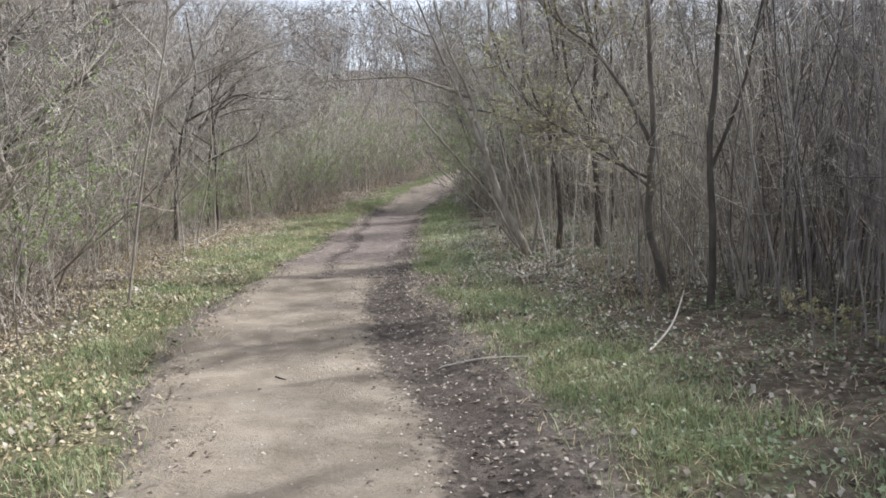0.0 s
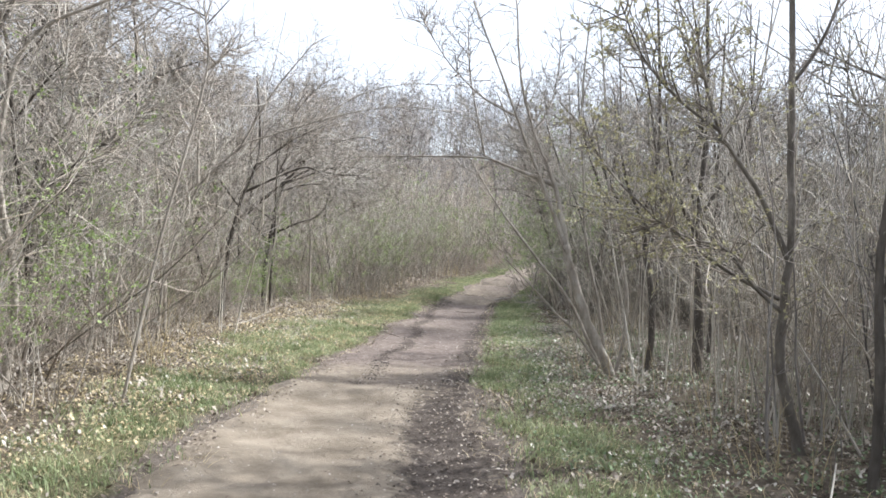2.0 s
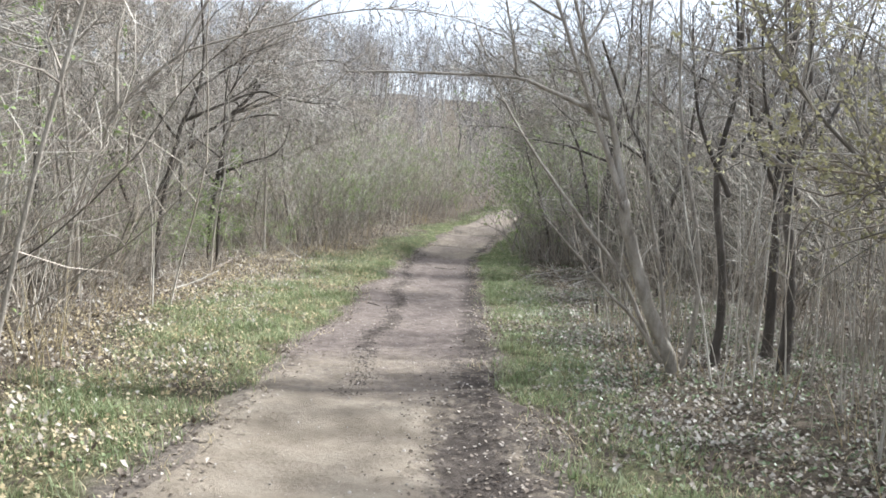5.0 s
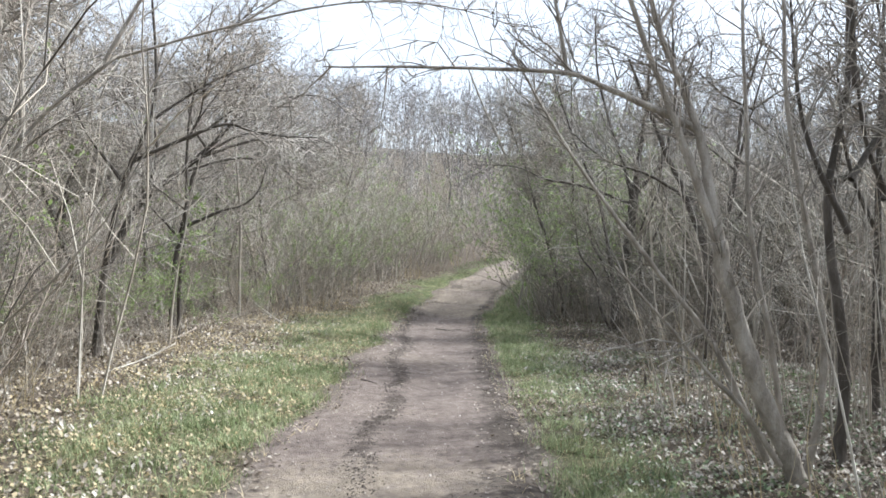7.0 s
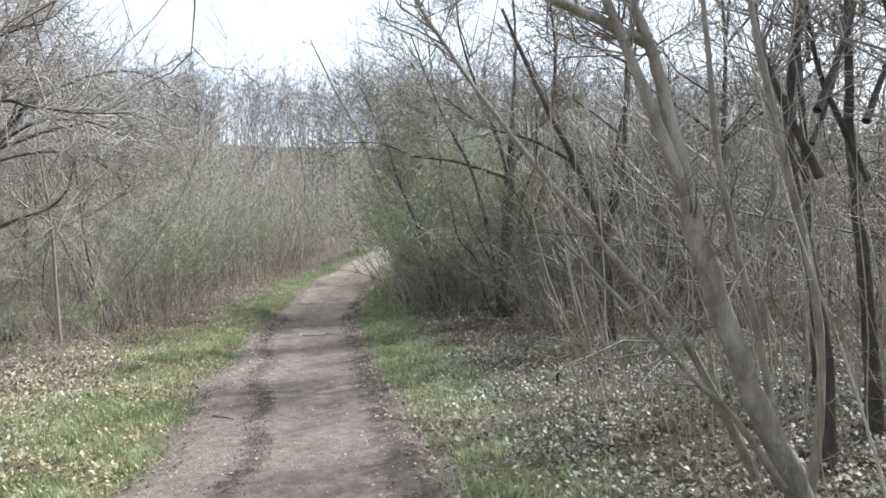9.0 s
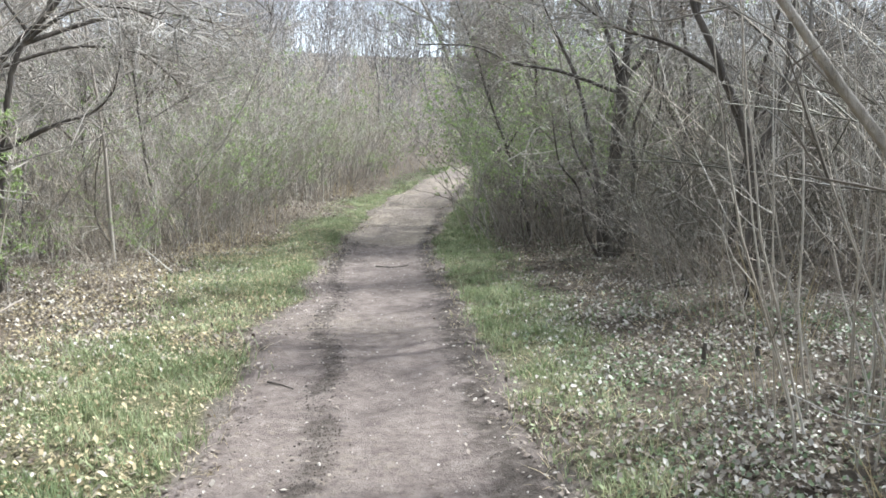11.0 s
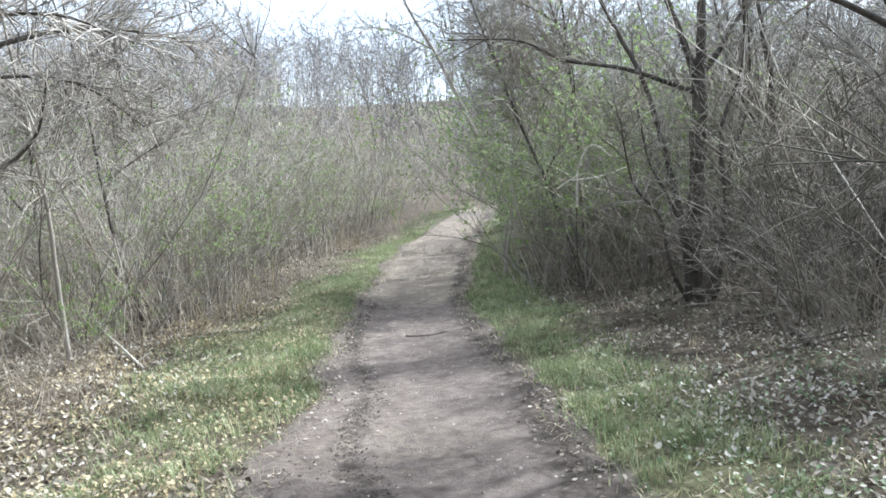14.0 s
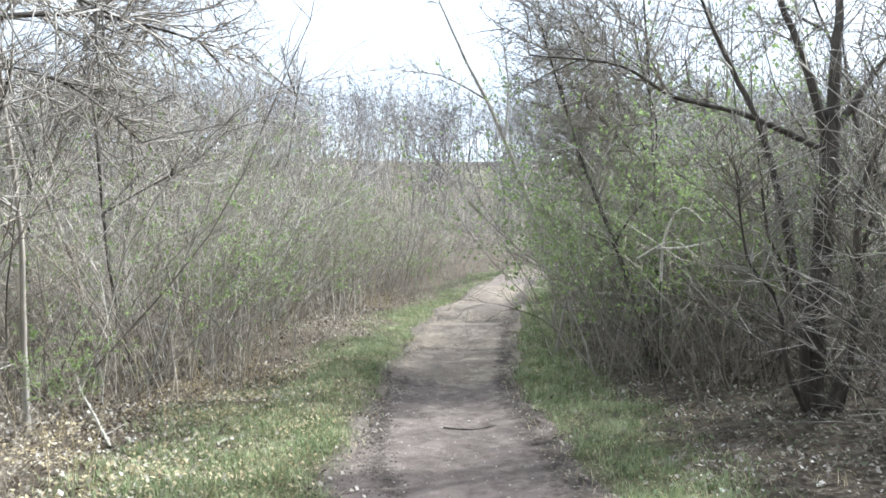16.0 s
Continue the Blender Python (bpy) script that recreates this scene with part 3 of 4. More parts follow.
# what stands farther back cannot be told apart
scatter(rng, BACK, 175, (-16, 6), (1, 38), in_left(0.9, 5.5, True), (0.85, 1.35), 8, single=False)
scatter(rng, BACK, 85, (2, 18), (10, 38), in_right(1.5, 6, True), (0.85, 1.4), 8, single=False)
scatter(rng, BACK_BRUSH, 50, (-9, 0), (16.5, 23.5), in_left(1.6, 5), (0.6, 1.0), 8, single=False)
scatter(rng, BACK_TANGLE, 80, (4, 12), (18.8, 32), in_right(1.3, 6), (0.9, 1.4), 8, single=False)
scatter(rng, BACK_POLES, 70, (3, 12), (3, 10.5), in_right(0.9, 5), (0.8, 1.2), 4, single=False)
# tall belt on the sun side, added to shade the thicket before it
scatter(rng, BACK_TANGLE, 120, (6, 18), (1, 36), in_right(4.4, 8.5), (1.5, 2.0), 5, single=False)
scatter(rng, BACK_BRUSH, 110, (-12, 6), (2, 38), in_left(0.6, 4, True), (0.8, 1.4), 8, single=False)
scatter(rng, BACK_BRUSH, 90, (2, 14), (2, 38), in_right(0.9, 5, True), (0.8, 1.4), 8, single=False)
scatter(rng, LEAFING, 40, (-12, 6), (4, 38), clumped(in_left(1.0, 5, True), 0.7, 5, -0.15), (0.9, 1.7), single=False)
scatter(rng, LEAFING, 14, (2, 12), (23, 34), in_right(0.8, 3), (1.1, 1.7), single=False)
scatter(rng, BACK + BACK_BRUSH, 165, (-14, 26), (38, 54), lambda x, y: x < along(LEFT, y) - 0.8 or x > along(RIGHT, y) + 0.8, (0.8, 1.2), 8, single=False)
scatter(rng, BACK, 40, (-9, 10), (-7, 0), lambda x, y: abs(x) > 2.6, (0.9, 1.3), single=False)
NAMES = {"sapling_clump": ("sapling_thicket", "dense thicket of bare sapling stems behind the path", "thicket"),
         "brushwood_shrub": ("brushwood", "tangle of low bare reddish brushwood under the saplings", "undergrowth"),
         "tangled_shrub": ("tangled_thicket", "dark thicket of arching bare stems beside the path", "thicket"),
         "leafing_shrub": ("leafing_undergrowth", "undergrowth with small fresh green leaves", "undergrowth")}
for key, found in BULK.items():
    ready = {k: ([arrays(b) for pair in k.stems for b in pair], arrays(k.leaves) if k.leaves else None) for k, _ in found}
    used = list(dict.fromkeys(x for k, _ in found for x in k.mats if x))
    pieces = []
    for k, m in found:
        pieces += [(a, m, used.index(k.mats[0])) for a in ready[k][0]]
        if ready[k][1]:
            pieces.append((ready[k][1], m, used.index(k.mats[1])))
    joined(*NAMES[key], pieces, used)


# ---- trees ----
def tree(label, base, mat, trunk, limbs, twigs=10, twig_len=0.5, seed=1, bud=None, twig_mat=None, r_twig=0.009, depth=3, name="tree", droop=0.0):
    """A tree from its line of growth: trunk and limbs are (control points, first radius, last radius), each limb with its own twigs."""
    rg = random.Random(seed)
    z0 = float(lie(base[0], base[1]))
    ob = thing(name, base[0], base[1], z0, label, "tree")
    off = Vector((base[0], base[1], z0))
    leaves = Build()

    def grown(points, r0, r1, sides, fine, called):
        line = [p - off for p in smooth_line(points, 5)]
        n = len(line)
        for q in range(1, n - 1):
            line[q] += Vector((rg.gauss(0, 1), rg.gauss(0, 1), rg.gauss(0, 0.5))) * min(r0 * 0.08, 0.006)
        rad = [(r0 + (r1 - r0) * (q / (n - 1)) ** 0.8) * (1 + 0.03 * rg.gauss(0, 1)) for q in range(n)]
        if called == "trunk":
            rad[0] *= 1.5
            rad[1] *= 1.2
        b = Build()
        b.tube(line, rad, sides)
        o = part(called, b, mat, ob)
        if fine:
            t = Build()
            twigs_on(rg, t, line, int(fine * 1.9), twig_len * 1.15, r_twig, depth, 0.05 - droop, 0.7, leaves if bud else None, 0.025, 0.3)
            tagged(part("twig_spray", t, twig_mat or M_TWIG, o), kind="stuff")

    grown(trunk[0], trunk[1], trunk[2], 10, twigs // 3, "trunk")
    for pts, r0, r1, *fine in limbs:
        grown(pts, r0, r1, 7, fine[0] if fine else twigs, "limb")
    if bud:
        part("leaves", leaves, bud, ob)
    return ob


def on(y, *xz, dy=0.0):
    """Points given by x and z on the upright plane at y, drifting dy from first to last."""
    return [(x, y + dy * i / max(len(xz) - 1, 1), z) for i, (x, z) in enumerate(xz)]


tree("leaning grey multi-stemmed tree with smooth bark beside the path", (2.80, 12.45), M_ASH,
     (on(12.45, (2.82, -0.1), (2.71, 0.25), (2.47, 0.72), (2.29, 1.2), (2.15, 1.69)), 0.074, 0.052),
     [(on(12.45, (2.17, 1.62), (1.95, 2.15), (1.77, 2.56), (1.5, 3.17), (1.2, 3.9), (0.85, 4.7)), 0.035, 0.009),
      (on(12.45, (2.16, 1.66), (2.07, 2.1), (1.98, 2.44), (1.83, 2.8), (1.67, 3.17), (1.5, 3.8), (1.4, 4.8), dy=0.1), 0.042, 0.010),
      (on(12.5, (1.98, 2.44), (1.65, 2.56), (1.35, 2.66), (1.07, 2.74), (0.5, 2.73), (-0.08, 2.70), (-0.5, 2.67), dy=-0.1), 0.03, 0.005, 11),
      (on(12.5, (1.08, 2.74), (1.0, 3.14), (0.85, 3.8), (0.8, 4.5)), 0.018, 0.005),
      (on(12.5, (1.45, 3.3), (1.0, 3.5), (0.55, 3.9), (0.2, 4.4), dy=-0.3), 0.014, 0.004),
      (on(12.5, (1.7, 3.1), (1.95, 3.6), (2.05, 4.4), dy=0.3), 0.016, 0.005),
      (on(12.55, (2.78, 0.05), (2.70, 0.5), (2.62, 0.95), (2.42, 1.8), (2.36, 2.56), (2.3, 3.4), (2.35, 4.6)), 0.028, 0.009, 9),
      (on(12.5, (2.86, 0.0), (2.99, 0.97), (2.75, 2.2), (2.67, 2.7), (2.62, 3.5), (2.5, 4.8), dy=0.15), 0.03, 0.009, 9),
      (on(12.4, (2.62, 0.2), (2.3, 0.6), (2.04, 0.83), (1.67, 1.2), (1.35, 1.5), dy=-0.2), 0.022, 0.007, 4),
      (on(12.7, (2.7, 0.15), (2.3, 0.95), (1.9, 1.44), (1.4, 2.06), (1.1, 2.5), (0.8, 3.0), dy=0.3), 0.028, 0.007, 6)], 15, 0.5, 3, r_twig=0.007)
tree("thin curved tree with dark furrowed bark and spreading limbs", (3.42, 8.8), M_MID,
     (on(8.85, (3.43, -0.1), (3.36, 0.2), (3.22, 0.7), (3.2, 1.0), (3.22, 1.4), (3.25, 1.77), (3.22, 2.5), (3.19, 3.24), (3.15, 4.5), (3.2, 6.0)), 0.05, 0.018),
     [(on(8.85, (3.24, 1.6), (3.0, 2.1), (2.75, 2.45), (2.62, 2.64), (2.5, 3.0), (2.43, 3.3), (2.3, 4.0)), 0.026, 0.006),
      (on(8.85, (2.63, 2.63), (2.3, 2.85), (1.98, 3.19), (1.75, 3.7)), 0.016, 0.005),
      (on(8.85, (3.2, 1.2), (2.95, 1.4), (2.7, 1.68), (2.39, 1.76), (2.1, 1.9), dy=-0.1), 0.02, 0.006),
      (on(8.9, (3.2, 1.3), (2.8, 1.5), (2.4, 1.77), (2.1, 2.0), (1.82, 2.28), (1.6, 2.6), dy=0.2), 0.02, 0.005),
      (on(8.9, (3.2, 3.0), (3.5, 3.5), (3.7, 4.3), (3.75, 5.2)), 0.018, 0.005)], 12, 0.62, 4, M_CATKIN)
tree("slim dark tree standing straight among saplings", (3.38, 7.84), M_DARK,
     (on(7.84, (3.38, -0.1), (3.4, 0.8), (3.36, 1.7), (3.45, 2.8), (3.4, 4.4), (3.5, 5.6)), 0.042, 0.012),
     [(on(7.84, (3.38, 1.4), (3.7, 2.2), (3.9, 3.2), (4.0, 4.2)), 0.02, 0.006)], 9, 0.5, 5)
for k, (x, y, r) in enumerate(((3.42, 12.95, 0.055), (3.9, 12.5, 0.075), (4.2, 13.35, 0.065), (4.9, 14.6, 0.06))):
    tree("dark upright trunk behind the leaning tree", (x, y), M_DARK,
         (on(y, (x, -0.1), (x + 0.05, 0.9), (x - 0.08 + 0.05 * k, 2.0), (x + 0.1, 3.2), (x + 0.05 * k, 5.2), dy=0.3), r, 0.015),
         [(on(y, (x, 1.8), (x - 0.4, 2.6), (x - 0.55, 3.6)), 0.03, 0.007), (on(y, (x, 2.2), (x + 0.5, 2.9), (x + 0.9, 4.0), dy=0.4), 0.03, 0.007),
          (on(y, (x, 2.9), (x - 0.2, 3.8), (x - 0.6, 5.0), dy=-0.3), 0.022, 0.006)], 12, 0.6, 20 + k)
tree("dark tree leaning towards the path", (4.86, 18.05), M_DARK,
     (on(18.05, (4.86, -0.1), (4.82, 0.8), (4.75, 1.6), (4.4, 2.4), (4.0, 3.2), (3.5, 4.3)), 0.085, 0.02),
     [(on(18.05, (4.78, 1.4), (5.1, 2.3), (5.2, 3.6), (5.5, 4.8)), 0.05, 0.012), (on(18.05, (4.4, 2.4), (3.9, 2.7), (3.3, 2.9), (2.8, 3.3), dy=0.4), 0.03, 0.006),
      (on(18.05, (4.1, 3.0), (4.2, 3.8), (4.1, 4.9)), 0.03, 0.008)], 24, 0.8, 30, droop=0.04)
tree("dark many-stemmed tree with a long branch over the path", (4.77, 21.65), M_DARK,
     (on(21.65, (4.77, -0.1), (4.8, 0.8), (4.9, 1.5), (4.97, 2.3), (5.02, 2.87)), 0.11, 0.085),
     [(on(21.65, (5.02, 2.8), (5.08, 3.4), (5.13, 3.95), (5.2, 5.2), (5.1, 6.8)), 0.07, 0.012),
      (on(21.65, (4.99, 2.5), (4.75, 3.3), (4.5, 3.92), (4.2, 4.9), (4.1, 6.0)), 0.05, 0.01),
      (on(21.65, (5.0, 2.65), (5.3, 3.0), (5.54, 3.32), (6.1, 3.9), (6.5, 4.8)), 0.045, 0.01),
      (on(21.6, (4.68, 0.0), (4.6, 1.2), (4.28, 2.59), (3.98, 3.2), (3.67, 3.88), (3.3, 4.9)), 0.05, 0.01),
      (on(21.6, (4.88, 2.5), (3.9, 2.75), (3.1, 2.82), (2.5, 2.98), (1.7, 2.95), dy=-1.2), 0.032, 0.006),
      (on(21.6, (4.75, 0.6), (4.4, 1.3), (4.1, 1.7), (3.9, 2.4), dy=-0.5), 0.03, 0.008),
      (on(21.6, (4.85, 0.0), (5.15, 0.7), (5.3, 1.6), (5.6, 2.4), (5.65, 3.6)), 0.045, 0.01),
      (on(21.5, (4.65, 0.0), (4.35, 0.5), (4.2, 1.1), (3.85, 1.5), (3.7, 2.2), dy=-0.4), 0.032, 0.007),
      (on(21.5, (4.9, 0.0), (5.1, 1.1), (5.05, 2.0), (5.35, 2.9), (5.3, 4.4), dy=-0.3), 0.05, 0.01)], 14, 0.65, 6)
tree("dark trunk deep in the thicket", (6.4, 22.4), M_DARK,
     (on(22.4, (6.4, -0.1), (6.35, 1.2), (6.5, 2.6), (6.3, 4.0), (6.4, 5.6)), 0.075, 0.015),
     [(on(22.4, (6.4, 1.9), (5.9, 2.8), (5.7, 4.0)), 0.035, 0.008), (on(22.4, (6.45, 2.4), (7.0, 3.2), (7.2, 4.6)), 0.035, 0.008)], 12, 0.6, 31)
tree("leaning dark tree with a dense crown of fine drooping twigs", (-4.5, 20.6), M_DARK,
     (on(20.6, (-4.5, -0.1), (-4.4, 0.5), (-3.95, 1.68), (-3.64, 2.16), (-3.2, 2.55), (-2.8, 2.9), (-2.3, 3.5), (-1.9, 4.3)), 0.09, 0.02),
     [(on(20.6, (-3.64, 2.16), (-3.5, 2.9), (-3.6, 3.8), (-3.4, 4.8)), 0.04, 0.008),
      (on(20.6, (-2.85, 2.85), (-2.0, 3.25), (-1.3, 3.4), (-0.5, 3.3), dy=1.3), 0.035, 0.006),
      (on(20.6, (-3.2, 2.55), (-2.4, 2.9), (-1.7, 2.9), (-1.2, 2.5), dy=1.3), 0.03, 0.006),
      (on(20.6, (-2.4, 3.4), (-1.7, 3.9), (-1.0, 4.1), (-0.4, 3.9), dy=0.9), 0.028, 0.006),
      (on(20.6, (-3.0, 2.7), (-2.2, 3.2), (-1.5, 3.2), (-0.9, 2.9), dy=-0.8), 0.028, 0.006)], 22, 0.75, 7, droop=0.09)
tree("dark tree with a level branch towards the path", (-3.15, 20.5), M_DARK,
     (on(20.5, (-3.15, -0.1), (-3.13, 0.95), (-3.05, 1.6), (-3.0, 1.9), (-2.92, 2.43), (-2.75, 2.9), (-2.46, 3.3), (-2.2, 4.2)), 0.06, 0.015),
     [(on(20.5, (-3.02, 1.7), (-2.7, 1.86), (-2.45, 1.98), (-2.1, 2.1), (-1.84, 2.36), (-1.72, 2.8)), 0.036, 0.008),
      (on(20.5, (-3.05, 1.5), (-3.5, 2.0), (-3.9, 2.3), dy=-0.4), 0.022, 0.006),
      (on(20.5, (-2.7, 3.0), (-3.0, 3.6), (-2.9, 4.6)), 0.025, 0.006)], 15, 0.55, 8)
tree("slender sapling with pale green leaves", (-2.73, 18.48), M_STEM,
     (on(18.48, (-2.73, -0.08), (-2.68, 0.8), (-2.54, 1.82), (-2.4, 2.7)), 0.022, 0.006),
     [(on(18.48, (-2.75, 0.0), (-2.85, 0.7), (-2.8, 1.5)), 0.012, 0.004), (on(18.6, (-2.7, 0.0), (-2.5, 0.9), (-2.3, 1.9)), 0.014, 0.004)], 9, 0.3, 9, M_LEAF)
tree("bare tree whose dead branch reaches over the verge", (-3.3, 17.2), M_DARK,
     (on(17.2, (-3.3, -0.1), (-3.2, 1.2), (-3.0, 2.3), (-2.7, 3.2), (-2.8, 4.6)), 0.055, 0.012),
     [(on(17.25, (-2.95, 2.45), (-1.98, 2.93), (-1.6, 2.91), (-1.19, 2.85), (-0.7, 2.86)), 0.028, 0.005),
      (on(17.2, (-2.8, 2.9), (-2.1, 3.5), (-1.4, 3.9), dy=0.5), 0.024, 0.005),
      (on(17.2, (-3.05, 2.2), (-3.6, 3.0), (-3.9, 4.2)), 0.024, 0.005)], 17, 0.6, 10, droop=0.04)
tree("bare tree arching high over the verge", (-3.4, 14.0), M_ASH,
     (on(14.0, (-3.4, -0.1), (-3.3, 1.2), (-2.9, 2.3), (-2.2, 3.0)), 0.022, 0.014),
     [(on(14.0, (-2.22, 2.98), (-1.24, 3.33), (-0.4, 3.56), (0.3, 3.6), (0.9, 3.5), (1.4, 3.3)), 0.013, 0.003),
      (on(14.0, (-1.24, 3.33), (-0.7, 3.75), (0.0, 4.0), (0.8, 4.05), dy=0.5), 0.012, 0.004),
      (on(14.0, (-2.9, 2.3), (-2.9, 3.2), (-2.6, 4.4)), 0.028, 0.006), (on(14.0, (-2.3, 2.95), (-1.9, 3.7), (-1.3, 4.5)), 0.022, 0.005)], 15, 0.5, 12, droop=0.16, r_twig=0.006)
tree("bare forked tree among the saplings", (-3.6, 10.2), M_ASH,
     (on(10.2, (-3.6, -0.1), (-3.5, 1.0), (-3.7, 2.2), (-3.5, 3.34), (-2.78, 3.79), (-2.19, 4.09)), 0.04, 0.008),
     [(on(10.2, (-3.65, 2.4), (-4.2, 3.14), (-4.6, 4.2)), 0.022, 0.006), (on(10.0, (-2.4, 0.0), (-2.1, 1.6), (-1.75, 3.1), (-1.79, 3.9), (-1.5, 4.8)), 0.018, 0.005)], 14, 0.5, 13)
tree("slim tree leaning out over the bend", (6.3, 33.5), M_ASH,
     (on(33.3, (6.3, 0.3), (5.6, 2.6), (4.63, 5.0), (3.9, 6.4), (3.28, 7.8)), 0.09, 0.02),
     [(on(33.3, (4.9, 4.4), (5.0, 5.8), (4.8, 7.4)), 0.04, 0.008), (on(33.3, (5.2, 3.7), (6.0, 5.0), (6.4, 6.8)), 0.04, 0.008), (on(33.3, (4.4, 5.4), (3.4, 5.9), (2.4, 6.0)), 0.03, 0.006)], 12, 0.8, 14)


def plain_tree(seed, x, y, tall, r0, mat, label, fine=9, reach=0.11, droop=0.0, depth=3):
    """A bare tree of a freely grown shape."""
    rg = random.Random(seed)
    z = float(lie(x, y))
    line = [tuple(p) for p in limb_line(rg, (x, y, z - 0.1), (rg.gauss(0, 0.1), rg.gauss(0, 0.1), 1), tall, 5, 0.06)]
    limbs = []
    for k in range(5):
        i = rg.randrange(2, 5)
        an = rg.uniform(0, 6.283)
        a = Vector(line[i])
        pts = limb_line(rg, a, (math.cos(an), math.sin(an), rg.uniform(0.5, 1.4)), tall * rg.uniform(0.2, 0.4), 3, 0.12, 0.03)
        limbs.append(([tuple(p) for p in pts], r0 * 0.42, 0.006))
    tree(label, (x, y), mat, (line, r0, 0.01), limbs, fine, tall * reach, seed, droop=droop, depth=depth)


for k, (x, y, tall) in enumerate(((-3.7, 15.3, 4.9), (-4.3, 13.0, 5.2), (-2.2, 24.6, 6.2))):
    plain_tree(90 + k, x, y, tall, 0.035, M_TWIG, "slender bare tree with a dense crown of fine twigs", 15, 0.11, 0.06)
rng = random.Random(40)
for k, (x, y) in enumerate(((-5.0, 6.5), (-5.6, 12.0), (-5.2, 16.0), (-6.5, 19.0), (-4.6, 24.5), (-5.5, 29.0), (-2.6, 31.5), (-1.0, 36.0), (-7.5, 23.5),
                            (5.2, 6.0), (5.6, 9.5), (6.4, 12.0), (5.4, 16.0), (7.0, 18.5), (8.0, 24.0), (7.4, 27.5), (9.2, 31.0), (9.3, 40.0), (10.4, 40.4), (-6.5, 9.0), (7.0, 7.0))):
    far = y > 39
    plain_tree(50 + k, x, y, rng.uniform(5.2, 7.2) + (3 if far else 0), rng.uniform(0.04, 0.07) + (0.05 if far else 0), M_DARK if k % 3 else M_ASH,
               "tall bare tree rising over the bend" if far else "slender bare tree with fine branching twigs", 14, depth=2)


for k, (x, y, h) in enumerate(((-4.0, 11.6, 4.6), (-4.3, 15.4, 4.9), (-3.9, 18.7, 4.4), (-5.4, 21.8, 5.0), (-3.4, 26.0, 4.2), (5.6, 19.8, 5.0), (4.6, 24.6, 4.6))):
    plain_tree(90 + k, x, y, h, 0.05, M_DARK, "small bare tree with a dense crown of fine twigs", 19, 0.19, 0.06)


for k, (x, y, h) in enumerate(((-4.1, 6.2, 4.4), (-4.6, 8.0, 4.8), (-3.9, 9.0, 4.3), (-5.0, 10.6, 5.2), (-4.4, 12.2, 4.9), (-3.9, 16.0, 4.6), (-5.1, 14.4, 5.3), (-5.0, 17.6, 5.2), (-6.2, 12.8, 5.8), (-5.9, 16.6, 5.6), (-2.7, 18.9, 5.0), (-2.4, 22.8, 5.1), (-2.0, 25.4, 5.4), (3.9, 26.6, 6.4), (4.8, 24.9, 6.7), (4.7, 29.2, 7.0), (-3.0, 28.6, 4.6), (-1.2, 33.0, 4.4))):
    plain_tree(130 + k, x, y, h, 0.032, M_TWIG if k % 2 else M_DARK, "small bushy bare tree with countless fine grey twigs", 17, 0.17, 0.05)


# ---- the far wooded slope ----
def far_wood():
    rg = random.Random(21)
    b = Build()
    for k in range(1600):
        y = 50 + 75 * rg.random() ** 1.2 if k < 1100 else rg.uniform(96, 135)
        x = rg.uniform(-0.7 * y - 6, 0.8 * y + 8)
        if k % 80 == 0:  # a few trees before the house
            x, y = rg.uniform(-4.5, 3), rg.uniform(80, 90)
        if abs(x + 0.7) < 3.5 and 92 < y < 101:
            continue
        h = rg.uniform(3.5, 7.0) + (2.0 if y > 70 else 0) + (2.0 if y > 94 else 0)
        line = limb_line(rg, (x, y, float(lie(x, y)) - 0.1), (rg.gauss(0, 0.1), rg.gauss(0, 0.1), 1), h, 4, 0.12)
        b.tube(line, taper(rg.uniform(0.03, 0.08), 0.015, 5), 3, cap=False)
        twigs_on(rg, b, line, 18, h * 0.34, 0.03, 1, 0.05, 1.0)
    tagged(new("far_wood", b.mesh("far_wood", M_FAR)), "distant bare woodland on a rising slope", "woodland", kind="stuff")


far_wood()


def house(x, y):
    """A small white house on the slope, seen between the trees."""
    z = float(lie(x, y)) - 2.0
    ob = thing("house", x, y, z, "small white plastered house far up the wooded slope", "house")

    def box(name, cx, cy, cz, sx, sy, sz, mat, parent):
        bm = bmesh.new()
        bmesh.ops.create_cube(bm, size=1, matrix=Matrix.LocRotScale((cx, cy, cz), None, (sx, sy, sz)))
        me = bpy.data.meshes.new(name)
        bm.to_mesh(me)
        bm.free()
        me.materials.append(mat)
        o = new(name, me)
        o.parent = parent
        return o

    box("wall", 0, 0, 2.1, 4.4, 5, 4.2, M_PLASTER, ob)
    b = Build()
    b.v += [(-2.5, -2.8, 4.05), (2.5, -2.8, 4.05), (2.5, 2.8, 4.05), (-2.5, 2.8, 4.05), (-2.5, 0, 5.4), (2.5, 0, 5.4)]
    b.f += [(0, 1, 5, 4), (2, 3, 4, 5), (0, 4, 3), (1, 2, 5), (3, 2, 1, 0)]
    part("roof", b, M_TILE, ob, smooth=False)
    for wx in (-1.1, 1.1):
        for wz in (0.9,):
            w = box("window", wx, -2.53, wz, 1.1, 0.1, 1.3, M_PLASTER, ob)
            box("pane", wx, -2.59, wz, 0.9, 0.04, 1.1, M_PANE, w)


house(-0.7, 97)


# ---- ground cover ----
def field(rg, count, xr, yr, chance):
    """Random places where chance(x, y) allows them."""
    x, y = rg.uniform(*xr, count * 14), rg.uniform(*yr, count * 14)
    keep = rg.random(count * 14) < chance(x, y)
    return x[keep][:count], y[keep][:count]


